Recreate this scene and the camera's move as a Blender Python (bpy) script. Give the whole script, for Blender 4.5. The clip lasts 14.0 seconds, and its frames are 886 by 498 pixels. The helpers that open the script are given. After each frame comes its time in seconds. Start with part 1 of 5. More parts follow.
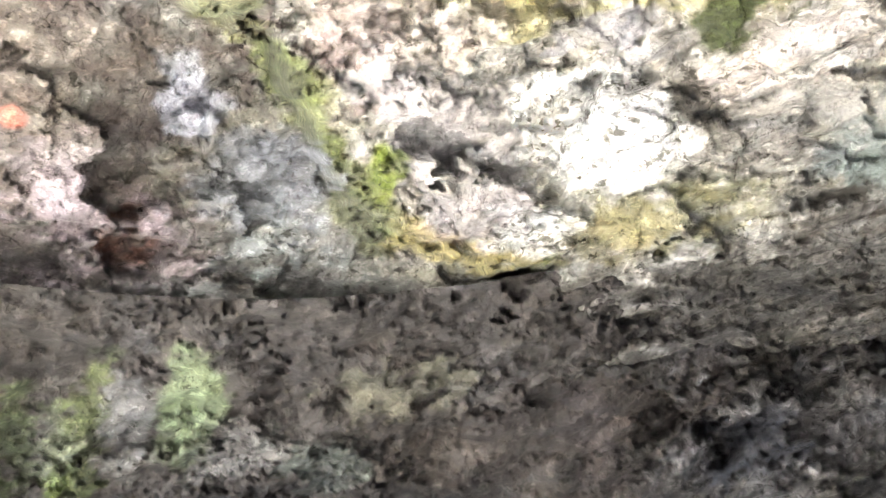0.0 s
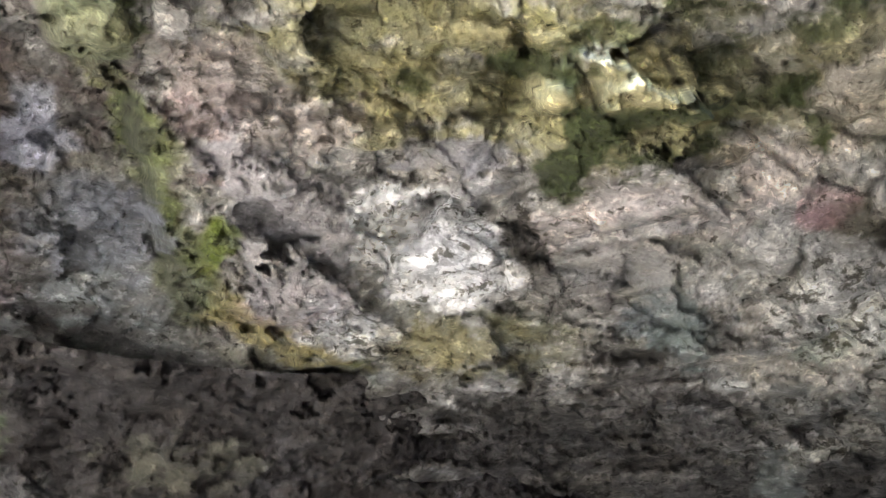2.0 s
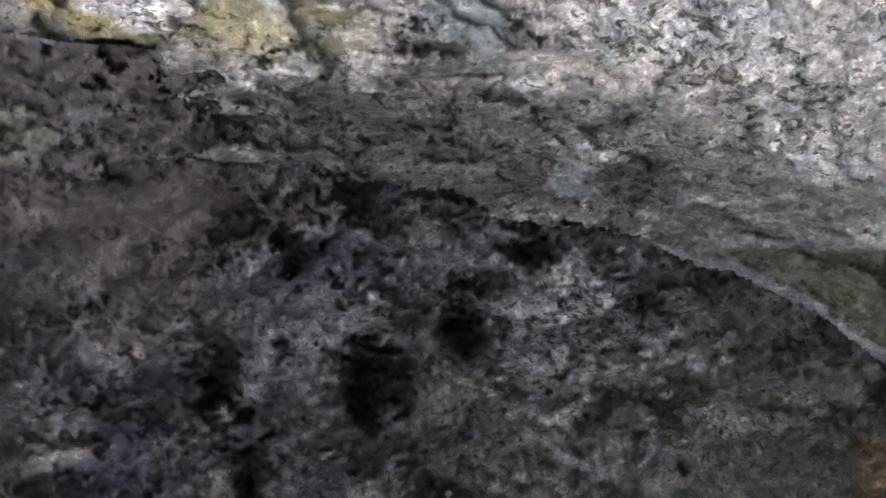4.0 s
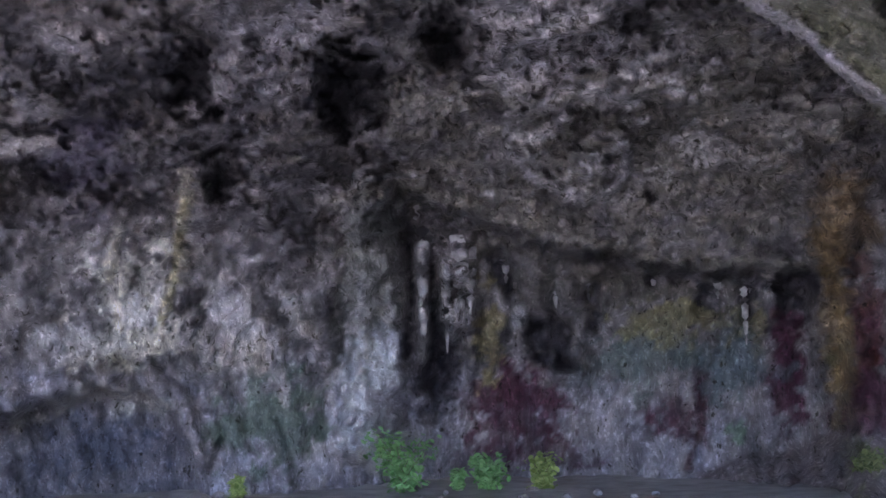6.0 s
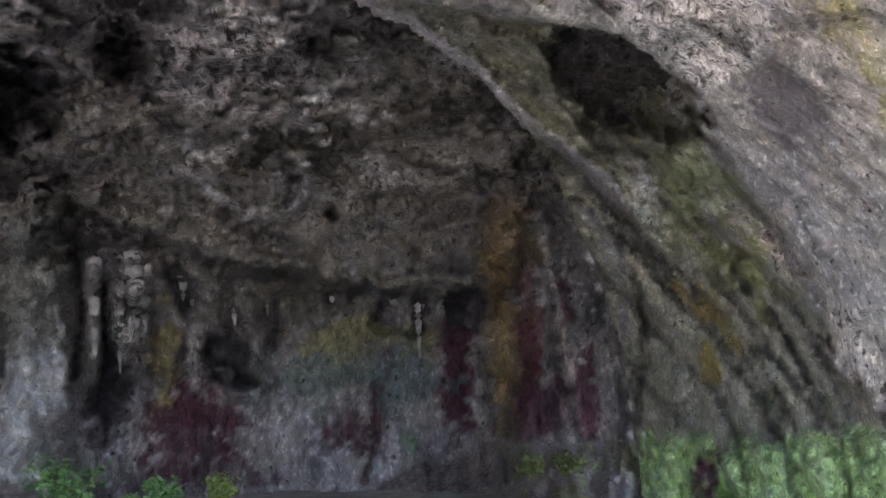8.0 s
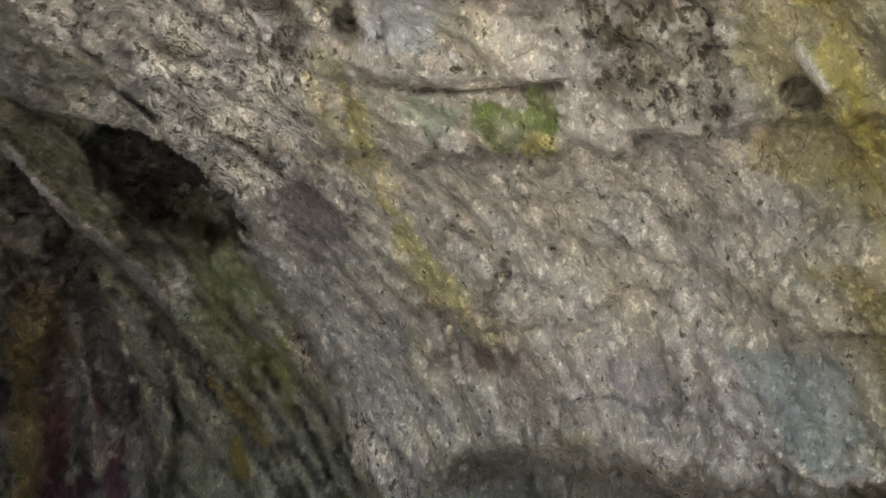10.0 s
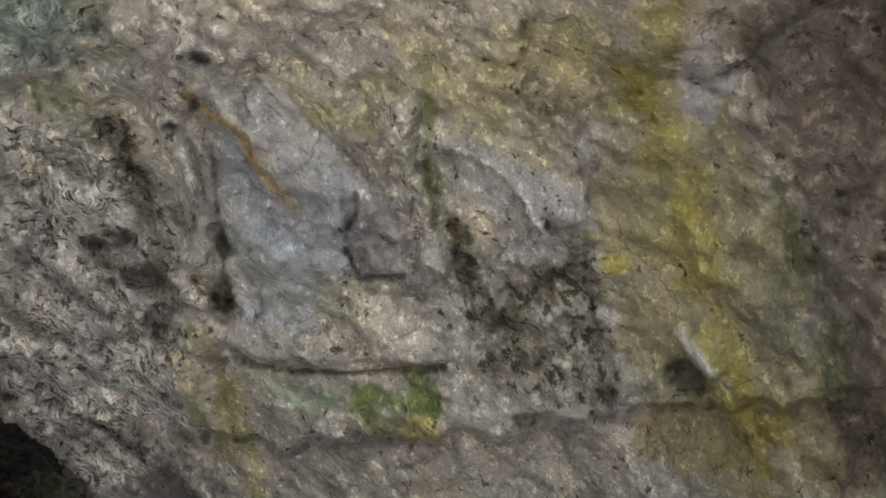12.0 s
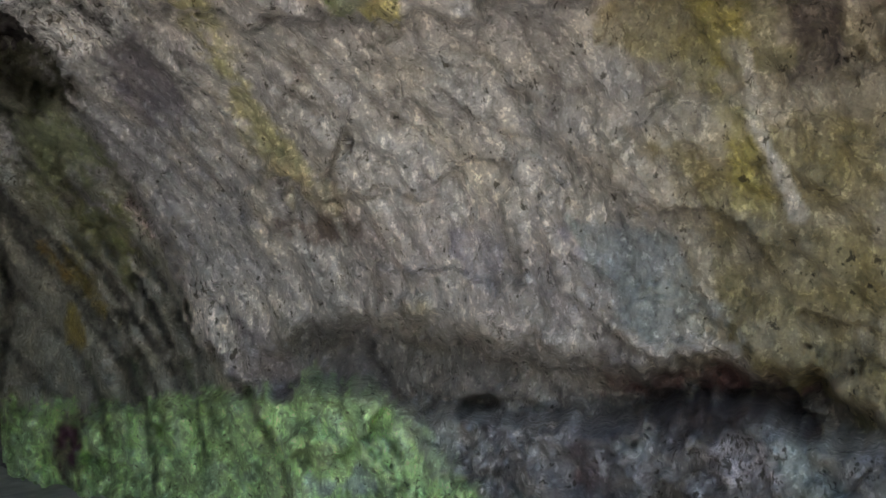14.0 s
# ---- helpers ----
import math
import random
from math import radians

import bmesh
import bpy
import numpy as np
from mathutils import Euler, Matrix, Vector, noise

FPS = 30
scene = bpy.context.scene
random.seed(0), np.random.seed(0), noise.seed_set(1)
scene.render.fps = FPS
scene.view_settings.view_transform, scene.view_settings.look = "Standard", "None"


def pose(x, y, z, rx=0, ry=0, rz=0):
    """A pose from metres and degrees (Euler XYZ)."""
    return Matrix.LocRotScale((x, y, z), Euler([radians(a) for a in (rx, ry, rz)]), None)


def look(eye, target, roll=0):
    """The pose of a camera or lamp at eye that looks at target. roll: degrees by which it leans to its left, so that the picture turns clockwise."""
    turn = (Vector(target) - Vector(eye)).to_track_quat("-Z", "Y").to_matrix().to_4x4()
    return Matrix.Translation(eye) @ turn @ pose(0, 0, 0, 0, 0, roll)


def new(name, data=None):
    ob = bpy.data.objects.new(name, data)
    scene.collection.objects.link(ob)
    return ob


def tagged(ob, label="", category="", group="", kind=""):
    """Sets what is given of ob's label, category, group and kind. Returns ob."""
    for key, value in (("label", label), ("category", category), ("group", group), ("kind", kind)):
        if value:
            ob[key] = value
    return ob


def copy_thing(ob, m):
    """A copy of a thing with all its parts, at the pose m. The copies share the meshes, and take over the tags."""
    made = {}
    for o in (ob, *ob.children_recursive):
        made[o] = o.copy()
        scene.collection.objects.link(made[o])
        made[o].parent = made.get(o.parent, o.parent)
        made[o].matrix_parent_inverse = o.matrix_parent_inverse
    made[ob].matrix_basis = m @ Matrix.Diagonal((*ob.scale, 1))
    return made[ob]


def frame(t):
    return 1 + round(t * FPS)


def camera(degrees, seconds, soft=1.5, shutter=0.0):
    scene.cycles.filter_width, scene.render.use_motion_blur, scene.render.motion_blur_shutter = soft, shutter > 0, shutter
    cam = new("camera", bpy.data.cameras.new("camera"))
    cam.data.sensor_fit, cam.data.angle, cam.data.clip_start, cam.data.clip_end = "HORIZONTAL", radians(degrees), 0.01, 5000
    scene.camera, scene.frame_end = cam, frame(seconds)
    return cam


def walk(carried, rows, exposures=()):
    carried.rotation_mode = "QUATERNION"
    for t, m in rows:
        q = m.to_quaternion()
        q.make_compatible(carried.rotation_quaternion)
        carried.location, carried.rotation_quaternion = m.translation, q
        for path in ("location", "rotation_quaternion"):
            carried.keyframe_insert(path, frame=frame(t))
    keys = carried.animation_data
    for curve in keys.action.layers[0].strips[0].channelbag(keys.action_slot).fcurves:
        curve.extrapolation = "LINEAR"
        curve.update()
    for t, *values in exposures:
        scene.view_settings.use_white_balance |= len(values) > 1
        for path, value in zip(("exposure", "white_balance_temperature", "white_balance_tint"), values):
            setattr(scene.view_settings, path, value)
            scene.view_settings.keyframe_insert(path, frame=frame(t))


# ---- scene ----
# ---- camera ----
PATH = [
    (0.0, -0.238, -0.287, 0.171, -23.35, 34.05, 8.67),
    (0.5, -0.233, -0.286, 0.183, -21.92, 36.17, 8.25),
    (1.0, -0.200, -0.307, 0.160, -19.84, 37.60, 7.07),
    (1.5, -0.184, -0.318, 0.122, -16.16, 38.55, 5.40),
    (2.0, -0.171, -0.339, 0.088, -11.73, 38.63, 3.81),
    (2.5, -0.155, -0.384, 0.076, -7.20, 36.96, 3.03),
    (3.0, -0.108, -0.411, 0.098, -3.78, 32.95, 3.65),
    (3.5, -0.023, -0.340, 0.123, -2.71, 27.45, 4.79),
    (4.0, 0.029, -0.256, 0.120, -3.22, 21.46, 4.74),
    (4.2, 0.011, -0.250, 0.153, -3.55, 18.81, 4.88),
    (6.3, 0.022, 0.024, -0.004, -1.61, 6.87, 0.14),
    (6.5, 0.000, 0.000, 0.000, 0.00, 6.90, -0.00),
    (7.0, -0.040, -0.043, 0.024, 4.67, 7.23, -0.13),
    (7.2, -0.060, -0.045, 0.045, 6.68, 7.34, -0.22),
    (9.3, -0.085, -0.228, 0.224, 29.18, 5.86, 6.68),
    (9.5, -0.075, -0.291, 0.231, 31.91, 6.42, 5.76),
    (10.0, -0.075, -0.315, 0.292, 38.61, 9.59, 3.87),
    (10.5, -0.090, -0.211, 0.261, 44.24, 15.64, 3.62),
    (11.0, -0.017, -0.181, 0.368, 46.18, 19.80, 3.10),
    (11.5, -0.000, -0.133, 0.325, 47.30, 23.60, 4.74),
    (12.0, -0.010, -0.156, 0.311, 47.07, 24.18, 5.74),
    (12.5, -0.055, -0.220, 0.296, 46.46, 21.38, 6.26),
    (13.0, -0.095, -0.224, 0.268, 46.22, 15.86, 6.08),
    (13.5, -0.090, -0.195, 0.257, 46.37, 8.82, 5.62),
    (14.0, 0.058, -0.250, 0.358, 45.97, 1.67, 4.19)
]
cam = camera(44.5, 14.0, soft=1.6)
EYE = Vector((0, 0, 1.6))


def aim(x, y, z, az, el, lean):
    """A camera pose from compass angle (0 is +y, to the right), height angle and lean to the right, in degrees."""
    a, e = radians(az), radians(el)
    way = Vector((math.sin(a) * math.cos(e), math.cos(a) * math.cos(e), math.sin(e)))
    eye = EYE + Vector((x, y, z))
    return look(eye, eye + way, -lean)


walk(cam, [(t, aim(*row)) for t, *row in PATH],
     [(0, 4.6, 7000, 9), (0.5, 4.2, 6900, 9), (1.0, 3.7, 6800, 11), (1.5, 3.35, 6800, 11), (3.0, 3.0, 6600, 14), (3.5, 3.3, 6400, 16), (4.2, 3.85, 6000, 21), (6.3, 3.82, 5850, 33), (7.2, 3.65, 5950, 30),
      (9.3, 3.27, 7800, 12), (10.5, 2.85, 7500, 11), (12.0, 2.52, 7050, 11), (13.5, 2.52, 6950, 11), (14.0, 2.75, 7050, 14)])

# ---- light: daylight that enters by the wide cave mouth behind the camera ----
world = bpy.data.worlds.new("sky")
scene.world = world
world.use_nodes = True
wn = world.node_tree.nodes
sky = wn.new("ShaderNodeTexSky")
sky.sky_type, sky.sun_disc = "NISHITA", False
SUN_HEIGHT, SUN_TURN = radians(66), radians(160)
sky.sun_elevation, sky.sun_rotation = SUN_HEIGHT, SUN_TURN
wn["Background"].inputs["Strength"].default_value = 0.15
world.node_tree.links.new(sky.outputs["Color"], wn["Background"].inputs["Color"])
sun = new("sun", bpy.data.lights.new("sun", "SUN"))
sun.data.energy, sun.data.angle, sun.data.color = 4.5, radians(1.0), (1.0, 0.97, 0.91)
sun_way = Vector((math.sin(SUN_TURN) * math.cos(SUN_HEIGHT), math.cos(SUN_TURN) * math.cos(SUN_HEIGHT), math.sin(SUN_HEIGHT)))
sun.matrix_world = look(sun_way * 40, (0, 0, 0))

# ---- noise on arrays ----


def lattice(p, seed):
    """Smooth random values from -1 to 1 on a unit lattice, for an (n, 3) array."""
    i = np.floor(p).astype(np.int64)
    f = p - i
    f = f * f * f * (f * (f * 6 - 15) + 10)
    out = np.zeros(len(p))
    for dx in (0, 1):
        for dy in (0, 1):
            for dz in (0, 1):
                h = (i[:, 0] + dx) * 374761393 + (i[:, 1] + dy) * 668265263 + (i[:, 2] + dz) * 2147483647 + seed * 1274126177
                h = (h ^ (h >> 13)) * 1103515245 & 0x7FFFFFFF
                h = (h ^ (h >> 15)) * 12345653 & 0x7FFFFFFF
                w = (f[:, 0] if dx else 1 - f[:, 0]) * (f[:, 1] if dy else 1 - f[:, 1]) * (f[:, 2] if dz else 1 - f[:, 2])
                out += w * (h / 0x3FFFFFFF - 1)
    return out


def fbm(p, size, octaves, seed, gain=0.5, ridged=False):
    out, amp, total = np.zeros(len(p)), 1.0, 0.0
    for k in range(octaves):
        v = lattice(p * (2.03 ** k / size), seed + k)
        out += amp * (1 - 2 * np.abs(v) if ridged else v)
        total += amp
        amp *= gain
    return out / total


def even(v):
    """Noise brought to one common spread."""
    return (v - v.mean()) / v.std()


def step(a, b, x):
    s = np.clip((x - a) / (b - a), 0, 1)
    return s * s * (3 - 2 * s)


def cells(p, size, seed):
    """Angular blocks: for each point a random height per block, tilted, and how near it is to a joint."""
    q = p / size
    base = np.floor(q).astype(np.int64)
    near, second = np.full(len(p), 9.0), np.full(len(p), 9.0)
    height = np.zeros(len(p))
    for dx in (-1, 0, 1):
        for dy in (-1, 0, 1):
            for dz in (-1, 0, 1):
                c = base + np.array([dx, dy, dz])
                h = c[:, 0] * 73856093 + c[:, 1] * 19349663 + c[:, 2] * 83492791 + seed * 2654435761
                r = []
                for _ in range(4):
                    h = (h ^ (h >> 13)) * 1103515245 + 12345 & 0x7FFFFFFF
                    r.append(h / 0x7FFFFFFF)
                off = q - c - np.stack(r[:3], 1)
                d = (off * off).sum(1)
                closer = d < near
                second = np.where(closer, near, np.minimum(second, d))
                tilt = off[:, 0] * (r[3] - 0.5) + off[:, 1] * (r[0] - 0.5) + off[:, 2] * (r[1] - 0.5)
                height = np.where(closer, r[3] - 0.5 + 1.6 * tilt, height)
                near = np.where(closer, d, near)
    return height, np.sqrt(second) - np.sqrt(near)


def lip(az):
    """Height angle of the edge where the front rock ends over the chamber, from the middle of the mouth."""
    return np.interp(az, [-85, -60, -53, -43, -37.6, -31.7, -26, -20, -12.4, -7.4, -2.4, 2.6, 7.4, 10.3, 13.2, 16.4, 19.2, 20.4, 21.2, 22.4, 23.4, 23.8, 24.0, 24.3],
                     [30, 30.5, 31, 31.5, 29.6, 27.3, 26.8, 28, 27.8, 27, 25.2, 23.8, 22.5, 20.5, 19.2, 16.9, 13.6, 11.5, 9.5, 6, 2, -3, -7, -16])

# ---- materials ----


def nodes_of(name):
    m = bpy.data.materials.new(name)
    m.use_nodes = True
    return m, m.node_tree.nodes, m.node_tree.links, m.node_tree.nodes["Principled BSDF"]


def noise_node(n, l, coord, scale, detail=6.0, rough=0.6, stretch=None, distort=0.0):
    if stretch:
        mp = n.new("ShaderNodeMapping")
        mp.inputs["Scale"].default_value = stretch
        l.new(coord, mp.inputs["Vector"])
        coord = mp.outputs["Vector"]
    t = n.new("ShaderNodeTexNoise")
    t.inputs["Scale"].default_value, t.inputs["Detail"].default_value = scale, detail
    t.inputs["Roughness"].default_value, t.inputs["Distortion"].default_value = rough, distort
    l.new(coord, t.inputs["Vector"])
    return t.outputs["Fac"]


def ramp(n, l, fac, *stops):
    r = n.new("ShaderNodeValToRGB")
    while len(r.color_ramp.elements) < len(stops):
        r.color_ramp.elements.new(0.5)
    for e, (pos, c) in zip(r.color_ramp.elements, stops):
        e.position, e.color = pos, (c, c, c, 1) if isinstance(c, (int, float)) else (*c, 1)
    l.new(fac, r.inputs["Fac"])
    return r.outputs["Color"]


def mix(n, l, kind, fac, a, b):
    m = n.new("ShaderNodeMix")
    m.data_type, m.blend_type = "RGBA", kind
    for key, v in (("Factor", fac), ("A", a), ("B", b)):
        s = [i for i in m.inputs if i.name == key and i.enabled][0]
        if hasattr(v, "links"):
            l.new(v, s)
        else:
            s.default_value = v if key == "Factor" else (*v, 1)
    return [o for o in m.outputs if o.enabled][0]


def math_node(n, l, kind, a, b, c=0.0):
    m = n.new("ShaderNodeMath")
    m.operation = kind
    for s, v in zip(m.inputs, (a, b, c)):
        if hasattr(v, "links"):
            l.new(v, s)
        else:
            s.default_value = v
    return m.outputs["Value"]


def rock_material(name, grain=1.0, bump=1.0, crack=0.8, stretch=(1, 1, 1)):
    """Weathered limestone: the mineral and algae colours of the mesh with crisp lichen flecks, broken plates, hairline cracks and grain.
    The alpha of the mesh colour says how crusted a place is: 0 is a smooth slab, 1 a dense crust."""
    m, n, l, b = nodes_of(name)
    co = n.new("ShaderNodeTexCoord").outputs["Object"]
    at = n.new("ShaderNodeAttribute")
    at.attribute_name = "mineral"
    crust = at.outputs["Alpha"]
    big = noise_node(n, l, co, 1.3 * grain, 6, 0.6)
    mid = noise_node(n, l, co, 6.5 * grain, 8, 0.68, stretch)
    fine = noise_node(n, l, co, 46 * grain, 3, 0.6)
    c = mix(n, l, "MULTIPLY", 1.0, at.outputs["Color"], ramp(n, l, big, (0.32, (0.72, 0.72, 0.75)), (0.5, 1.0), (0.68, (1.24, 1.2, 1.12))))
    c = mix(n, l, "MULTIPLY", 1.0, c, ramp(n, l, mid, (0.32, 0.52), (0.46, 0.92), (0.56, 1.06), (0.7, 1.42)))
    # plates: angular pieces that stand at different heights and differ a little in tone
    warp = n.new("ShaderNodeVectorMath")
    warp.operation = "MULTIPLY_ADD"
    tex = n.new("ShaderNodeTexNoise")
    tex.inputs["Scale"].default_value, tex.inputs["Detail"].default_value = 4.0 * grain, 3
    l.new(co, tex.inputs["Vector"])
    l.new(tex.outputs["Color"], warp.inputs[0])
    warp.inputs[1].default_value = (0.16, 0.16, 0.16)
    l.new(co, warp.inputs[2])
    flat = n.new("ShaderNodeMapping")
    flat.inputs["Scale"].default_value = stretch
    l.new(warp.outputs["Vector"], flat.inputs["Vector"])
    heights = []
    for size, dark, light in ((3.6, 0.86, 1.12), (10.5, 0.78, 1.2)):
        chips = n.new("ShaderNodeTexVoronoi")
        chips.inputs["Scale"].default_value = size * grain
        l.new(flat.outputs["Vector"], chips.inputs["Vector"])
        sep = n.new("ShaderNodeSeparateColor")
        l.new(chips.outputs["Color"], sep.inputs["Color"])
        c = mix(n, l, "MULTIPLY", crust, c, ramp(n, l, sep.outputs["Red"], (0.0, dark), (1.0, light)))
        heights.append(math_node(n, l, "MULTIPLY", sep.outputs["Red"], crust))
    # crisp dark and pale flecks, dense where the crust is
    shade = noise_node(n, l, co, 10 * grain, 7, 0.66, stretch)
    shade = math_node(n, l, "MULTIPLY_ADD", crust, -0.17, shade)
    c = mix(n, l, "MULTIPLY", 1.0, c, ramp(n, l, shade, (0.28, (0.24, 0.23, 0.2)), (0.33, 1.0)))
    glint = noise_node(n, l, co, 14 * grain, 7, 0.66, stretch)
    glint = math_node(n, l, "MULTIPLY_ADD", crust, 0.13, glint)
    c = mix(n, l, "MULTIPLY", 1.0, c, ramp(n, l, glint, (0.61, 1.0), (0.65, 1.65)))
    # short hairline cracks
    gaps = None
    for size, wide in ((1.5, 0.011), (4.2, 0.022)):
        vo = n.new("ShaderNodeTexVoronoi")
        vo.feature, vo.inputs["Scale"].default_value = "DISTANCE_TO_EDGE", size * grain
        l.new(flat.outputs["Vector"], vo.inputs["Vector"])
        line = ramp(n, l, vo.outputs["Distance"], (0.0, 0.0), (wide, 1.0))
        where = ramp(n, l, noise_node(n, l, co, size * 1.3, 3), (0.53, 0.0), (0.58, crack / size ** 0.5))
        line = mix(n, l, "MIX", where, (1, 1, 1), line)
        c = mix(n, l, "MULTIPLY", 1.0, c, mix(n, l, "MIX", line, (0.25, 0.23, 0.2), (1, 1, 1)))
        gaps = line if gaps is None else mix(n, l, "MULTIPLY", 1.0, gaps, line)
    c = mix(n, l, "MULTIPLY", 1.0, c, ramp(n, l, fine, (0.3, 0.8), (0.7, 1.2)))
    l.new(c, b.inputs["Base Color"])
    l.new(ramp(n, l, fine, (0.3, 0.65), (0.7, 0.92)), b.inputs["Roughness"])
    b.inputs["Specular IOR Level"].default_value = 0.35
    rel = math_node(n, l, "MULTIPLY_ADD", heights[0], 0.35, mid)
    rel = math_node(n, l, "MULTIPLY_ADD", heights[1], 0.28, rel)
    rel = math_node(n, l, "MULTIPLY_ADD", fine, 0.1, rel)
    rel = math_node(n, l, "MULTIPLY_ADD", gaps, 0.12, rel)
    bp = n.new("ShaderNodeBump")
    bp.inputs["Strength"].default_value, bp.inputs["Distance"].default_value = 1.0, 0.12 * bump / grain
    l.new(rel, bp.inputs["Height"])
    l.new(bp.outputs["Normal"], b.inputs["Normal"])
    return m


def plain_material(name, dark, light, scale, rough=0.9, bump=0.02):
    m, n, l, b = nodes_of(name)
    co = n.new("ShaderNodeTexCoord").outputs["Object"]
    v = noise_node(n, l, co, scale, 8, 0.65)
    l.new(ramp(n, l, v, (0.3, dark), (0.7, light)), b.inputs["Base Color"])
    b.inputs["Roughness"].default_value = rough
    bp = n.new("ShaderNodeBump")
    bp.inputs["Distance"].default_value = bump
    l.new(v, bp.inputs["Height"])
    l.new(bp.outputs["Normal"], b.inputs["Normal"])
    return m


ROCK = rock_material("limestone", 1.0, 1.0, 0.8, (0.9, 0.9, 1.5))
WALL = rock_material("leaning_limestone", 1.5, 1.1, 0.7, (1.1, 1.1, 0.8))
FLOW = rock_material("flowstone", 0.85, 1.0, 0.3, (1.15, 0.9, 0.75))
EARTH = plain_material("trodden_earth", (0.29, 0.28, 0.265), (0.53, 0.515, 0.49), 3.0, 0.95, 0.05)
STONE = plain_material("grey_stone", (0.2, 0.19, 0.19), (0.42, 0.4, 0.4), 9.0, 0.9, 0.02)

GREY, PALE, WHITE, DARK = (0.34, 0.32, 0.30), (0.50, 0.48, 0.45), (0.72, 0.71, 0.69), (0.12, 0.11, 0.10)
BROWN, OCHRE, OLIVE, MOSS = (0.24, 0.19, 0.14), (0.44, 0.36, 0.16), (0.21, 0.215, 0.095), (0.055, 0.07, 0.025)
GREEN, LIME, MAROON, BLUE = (0.16, 0.27, 0.09), (0.6, 0.86, 0.38), (0.09, 0.034, 0.055), (0.26, 0.30, 0.33)
PINK, TEAL, BLACK = (0.50, 0.38, 0.36), (0.20, 0.28, 0.26), (0.05, 0.05, 0.05)

# ---- rock faces ----


class Face:
    """A rock face as a sheet of points round the middle of the mouth: az, el in degrees and the distance in metres, which forms then push about."""

    def __init__(self, az, el, dist, base, seed):
        self.shape, self.az, self.el, self.dist = az.shape, az.ravel(), el.ravel(), dist.ravel().copy()
        a, e = np.radians(self.az), np.radians(self.el)
        self.way = np.stack([np.sin(a) * np.cos(e), np.cos(a) * np.cos(e), np.sin(e)], 1)
        self.p = self.way * self.dist[:, None]
        self.tint = np.tile(np.array(base), (len(self.az), 1))
        self.crust = np.full(len(self.az), 0.42)
        self.fray = even(fbm(self.p, 0.11 * dist.mean() / 5, 3, seed + 90, 0.75))
        self.rag = 0.5 * even(fbm(self.p, 0.3, 5, seed + 70, 0.72))
        self.rag2 = 0.5 * even(fbm(self.p, 0.2, 4, seed + 80, 0.72))

    def blob(self, az, el, w, h, turn=0, ragged=0.7, soft=0.35):
        """How much each point lies in a ragged oval patch: half width w and half height h in degrees, turned clockwise."""
        u = (self.az - az) * math.cos(radians(el))
        v = self.el - el
        c, s = math.cos(radians(turn)), math.sin(radians(turn))
        d = np.hypot((u * c - v * s) / w, (u * s + v * c) / h) + ragged * self.rag
        return 1 - step(1 - soft, 1 + soft, d)

    def vein(self, pts, w, ragged=0.5):
        """How much each point lies on a band of half width w along a line of (az, el) points."""
        best = np.full(len(self.az), 1e9)
        for (a0, e0), (a1, e1) in zip(pts, pts[1:]):
            k = math.cos(radians((e0 + e1) / 2))
            dx, dy = (a1 - a0) * k, e1 - e0
            u, v = (self.az - a0) * k, self.el - e0
            f = np.clip((u * dx + v * dy) / (dx * dx + dy * dy), 0, 1)
            best = np.minimum(best, np.hypot(u - f * dx, v - f * dy))
        return (1 - step(0.5, 1.4, best / w + ragged * (self.rag2 + 0.3 * self.fray))) * (0.75 + 0.25 * step(-0.5, 0.1, self.rag))

    def facet(self, pts, ragged=0.35, soft=0.3):
        """How much each point lies inside a slab with straight sides, given by its (az, el) corners."""
        k = math.cos(radians(sum(e for _, e in pts) / len(pts)))
        best, inside = np.full(len(self.az), 1e9), np.zeros(len(self.az), dtype=bool)
        for (a0, e0), (a1, e1) in zip(pts, pts[1:] + pts[:1]):
            dx, dy = (a1 - a0) * k, e1 - e0
            u, v = (self.az - a0) * k, self.el - e0
            f = np.clip((u * dx + v * dy) / (dx * dx + dy * dy + 1e-9), 0, 1)
            best = np.minimum(best, np.hypot(u - f * dx, v - f * dy))
            if abs(dy) > 1e-9:
                inside ^= ((self.el > e0) != (self.el > e1)) & (u < v * dx / dy)
        return 1 - step(-soft, soft, np.where(inside, -best, best) + ragged * self.rag2)

    def speckle(self, mask, much):
        """How crusted with flecks and plates the rock is there, from 0 to 1."""
        self.crust = self.crust * (1 - mask) + much * mask

    def stain(self, mask, colour, much=0.8):
        m = np.clip(mask * much * (0.97 + 0.16 * self.fray), 0, 1)[:, None]
        self.tint = self.tint * (1 - m) + np.array(colour) * m

    def scatter(self, size, low, high, seed, stretch=(1, 1, 1)):
        """Ragged flecks all over the face, where a noise lies between low and high."""
        return step(low, high, fbm(self.p * np.array(stretch), size, 4, seed, 0.7))

    def push(self, mask, metres):
        """Farther off for plus, nearer for minus."""
        self.dist += mask * metres

    def build(self, name, material, label, keep=None, category="cave rock"):
        rows, cols = self.shape
        v = self.way * self.dist[:, None] + np.array(EYE)
        i = np.arange(rows * cols).reshape(rows, cols)
        q = np.stack([i[:-1, :-1], i[:-1, 1:], i[1:, 1:], i[1:, :-1]], -1).reshape(-1, 4)
        if keep is not None:
            q = q[keep[q].all(1)]
        used = np.unique(q)
        back = np.zeros(len(v), dtype=np.int64)
        back[used] = np.arange(len(used))
        me = bpy.data.meshes.new(name)
        me.vertices.add(len(used))
        me.vertices.foreach_set("co", v[used].ravel())
        me.loops.add(q.size)
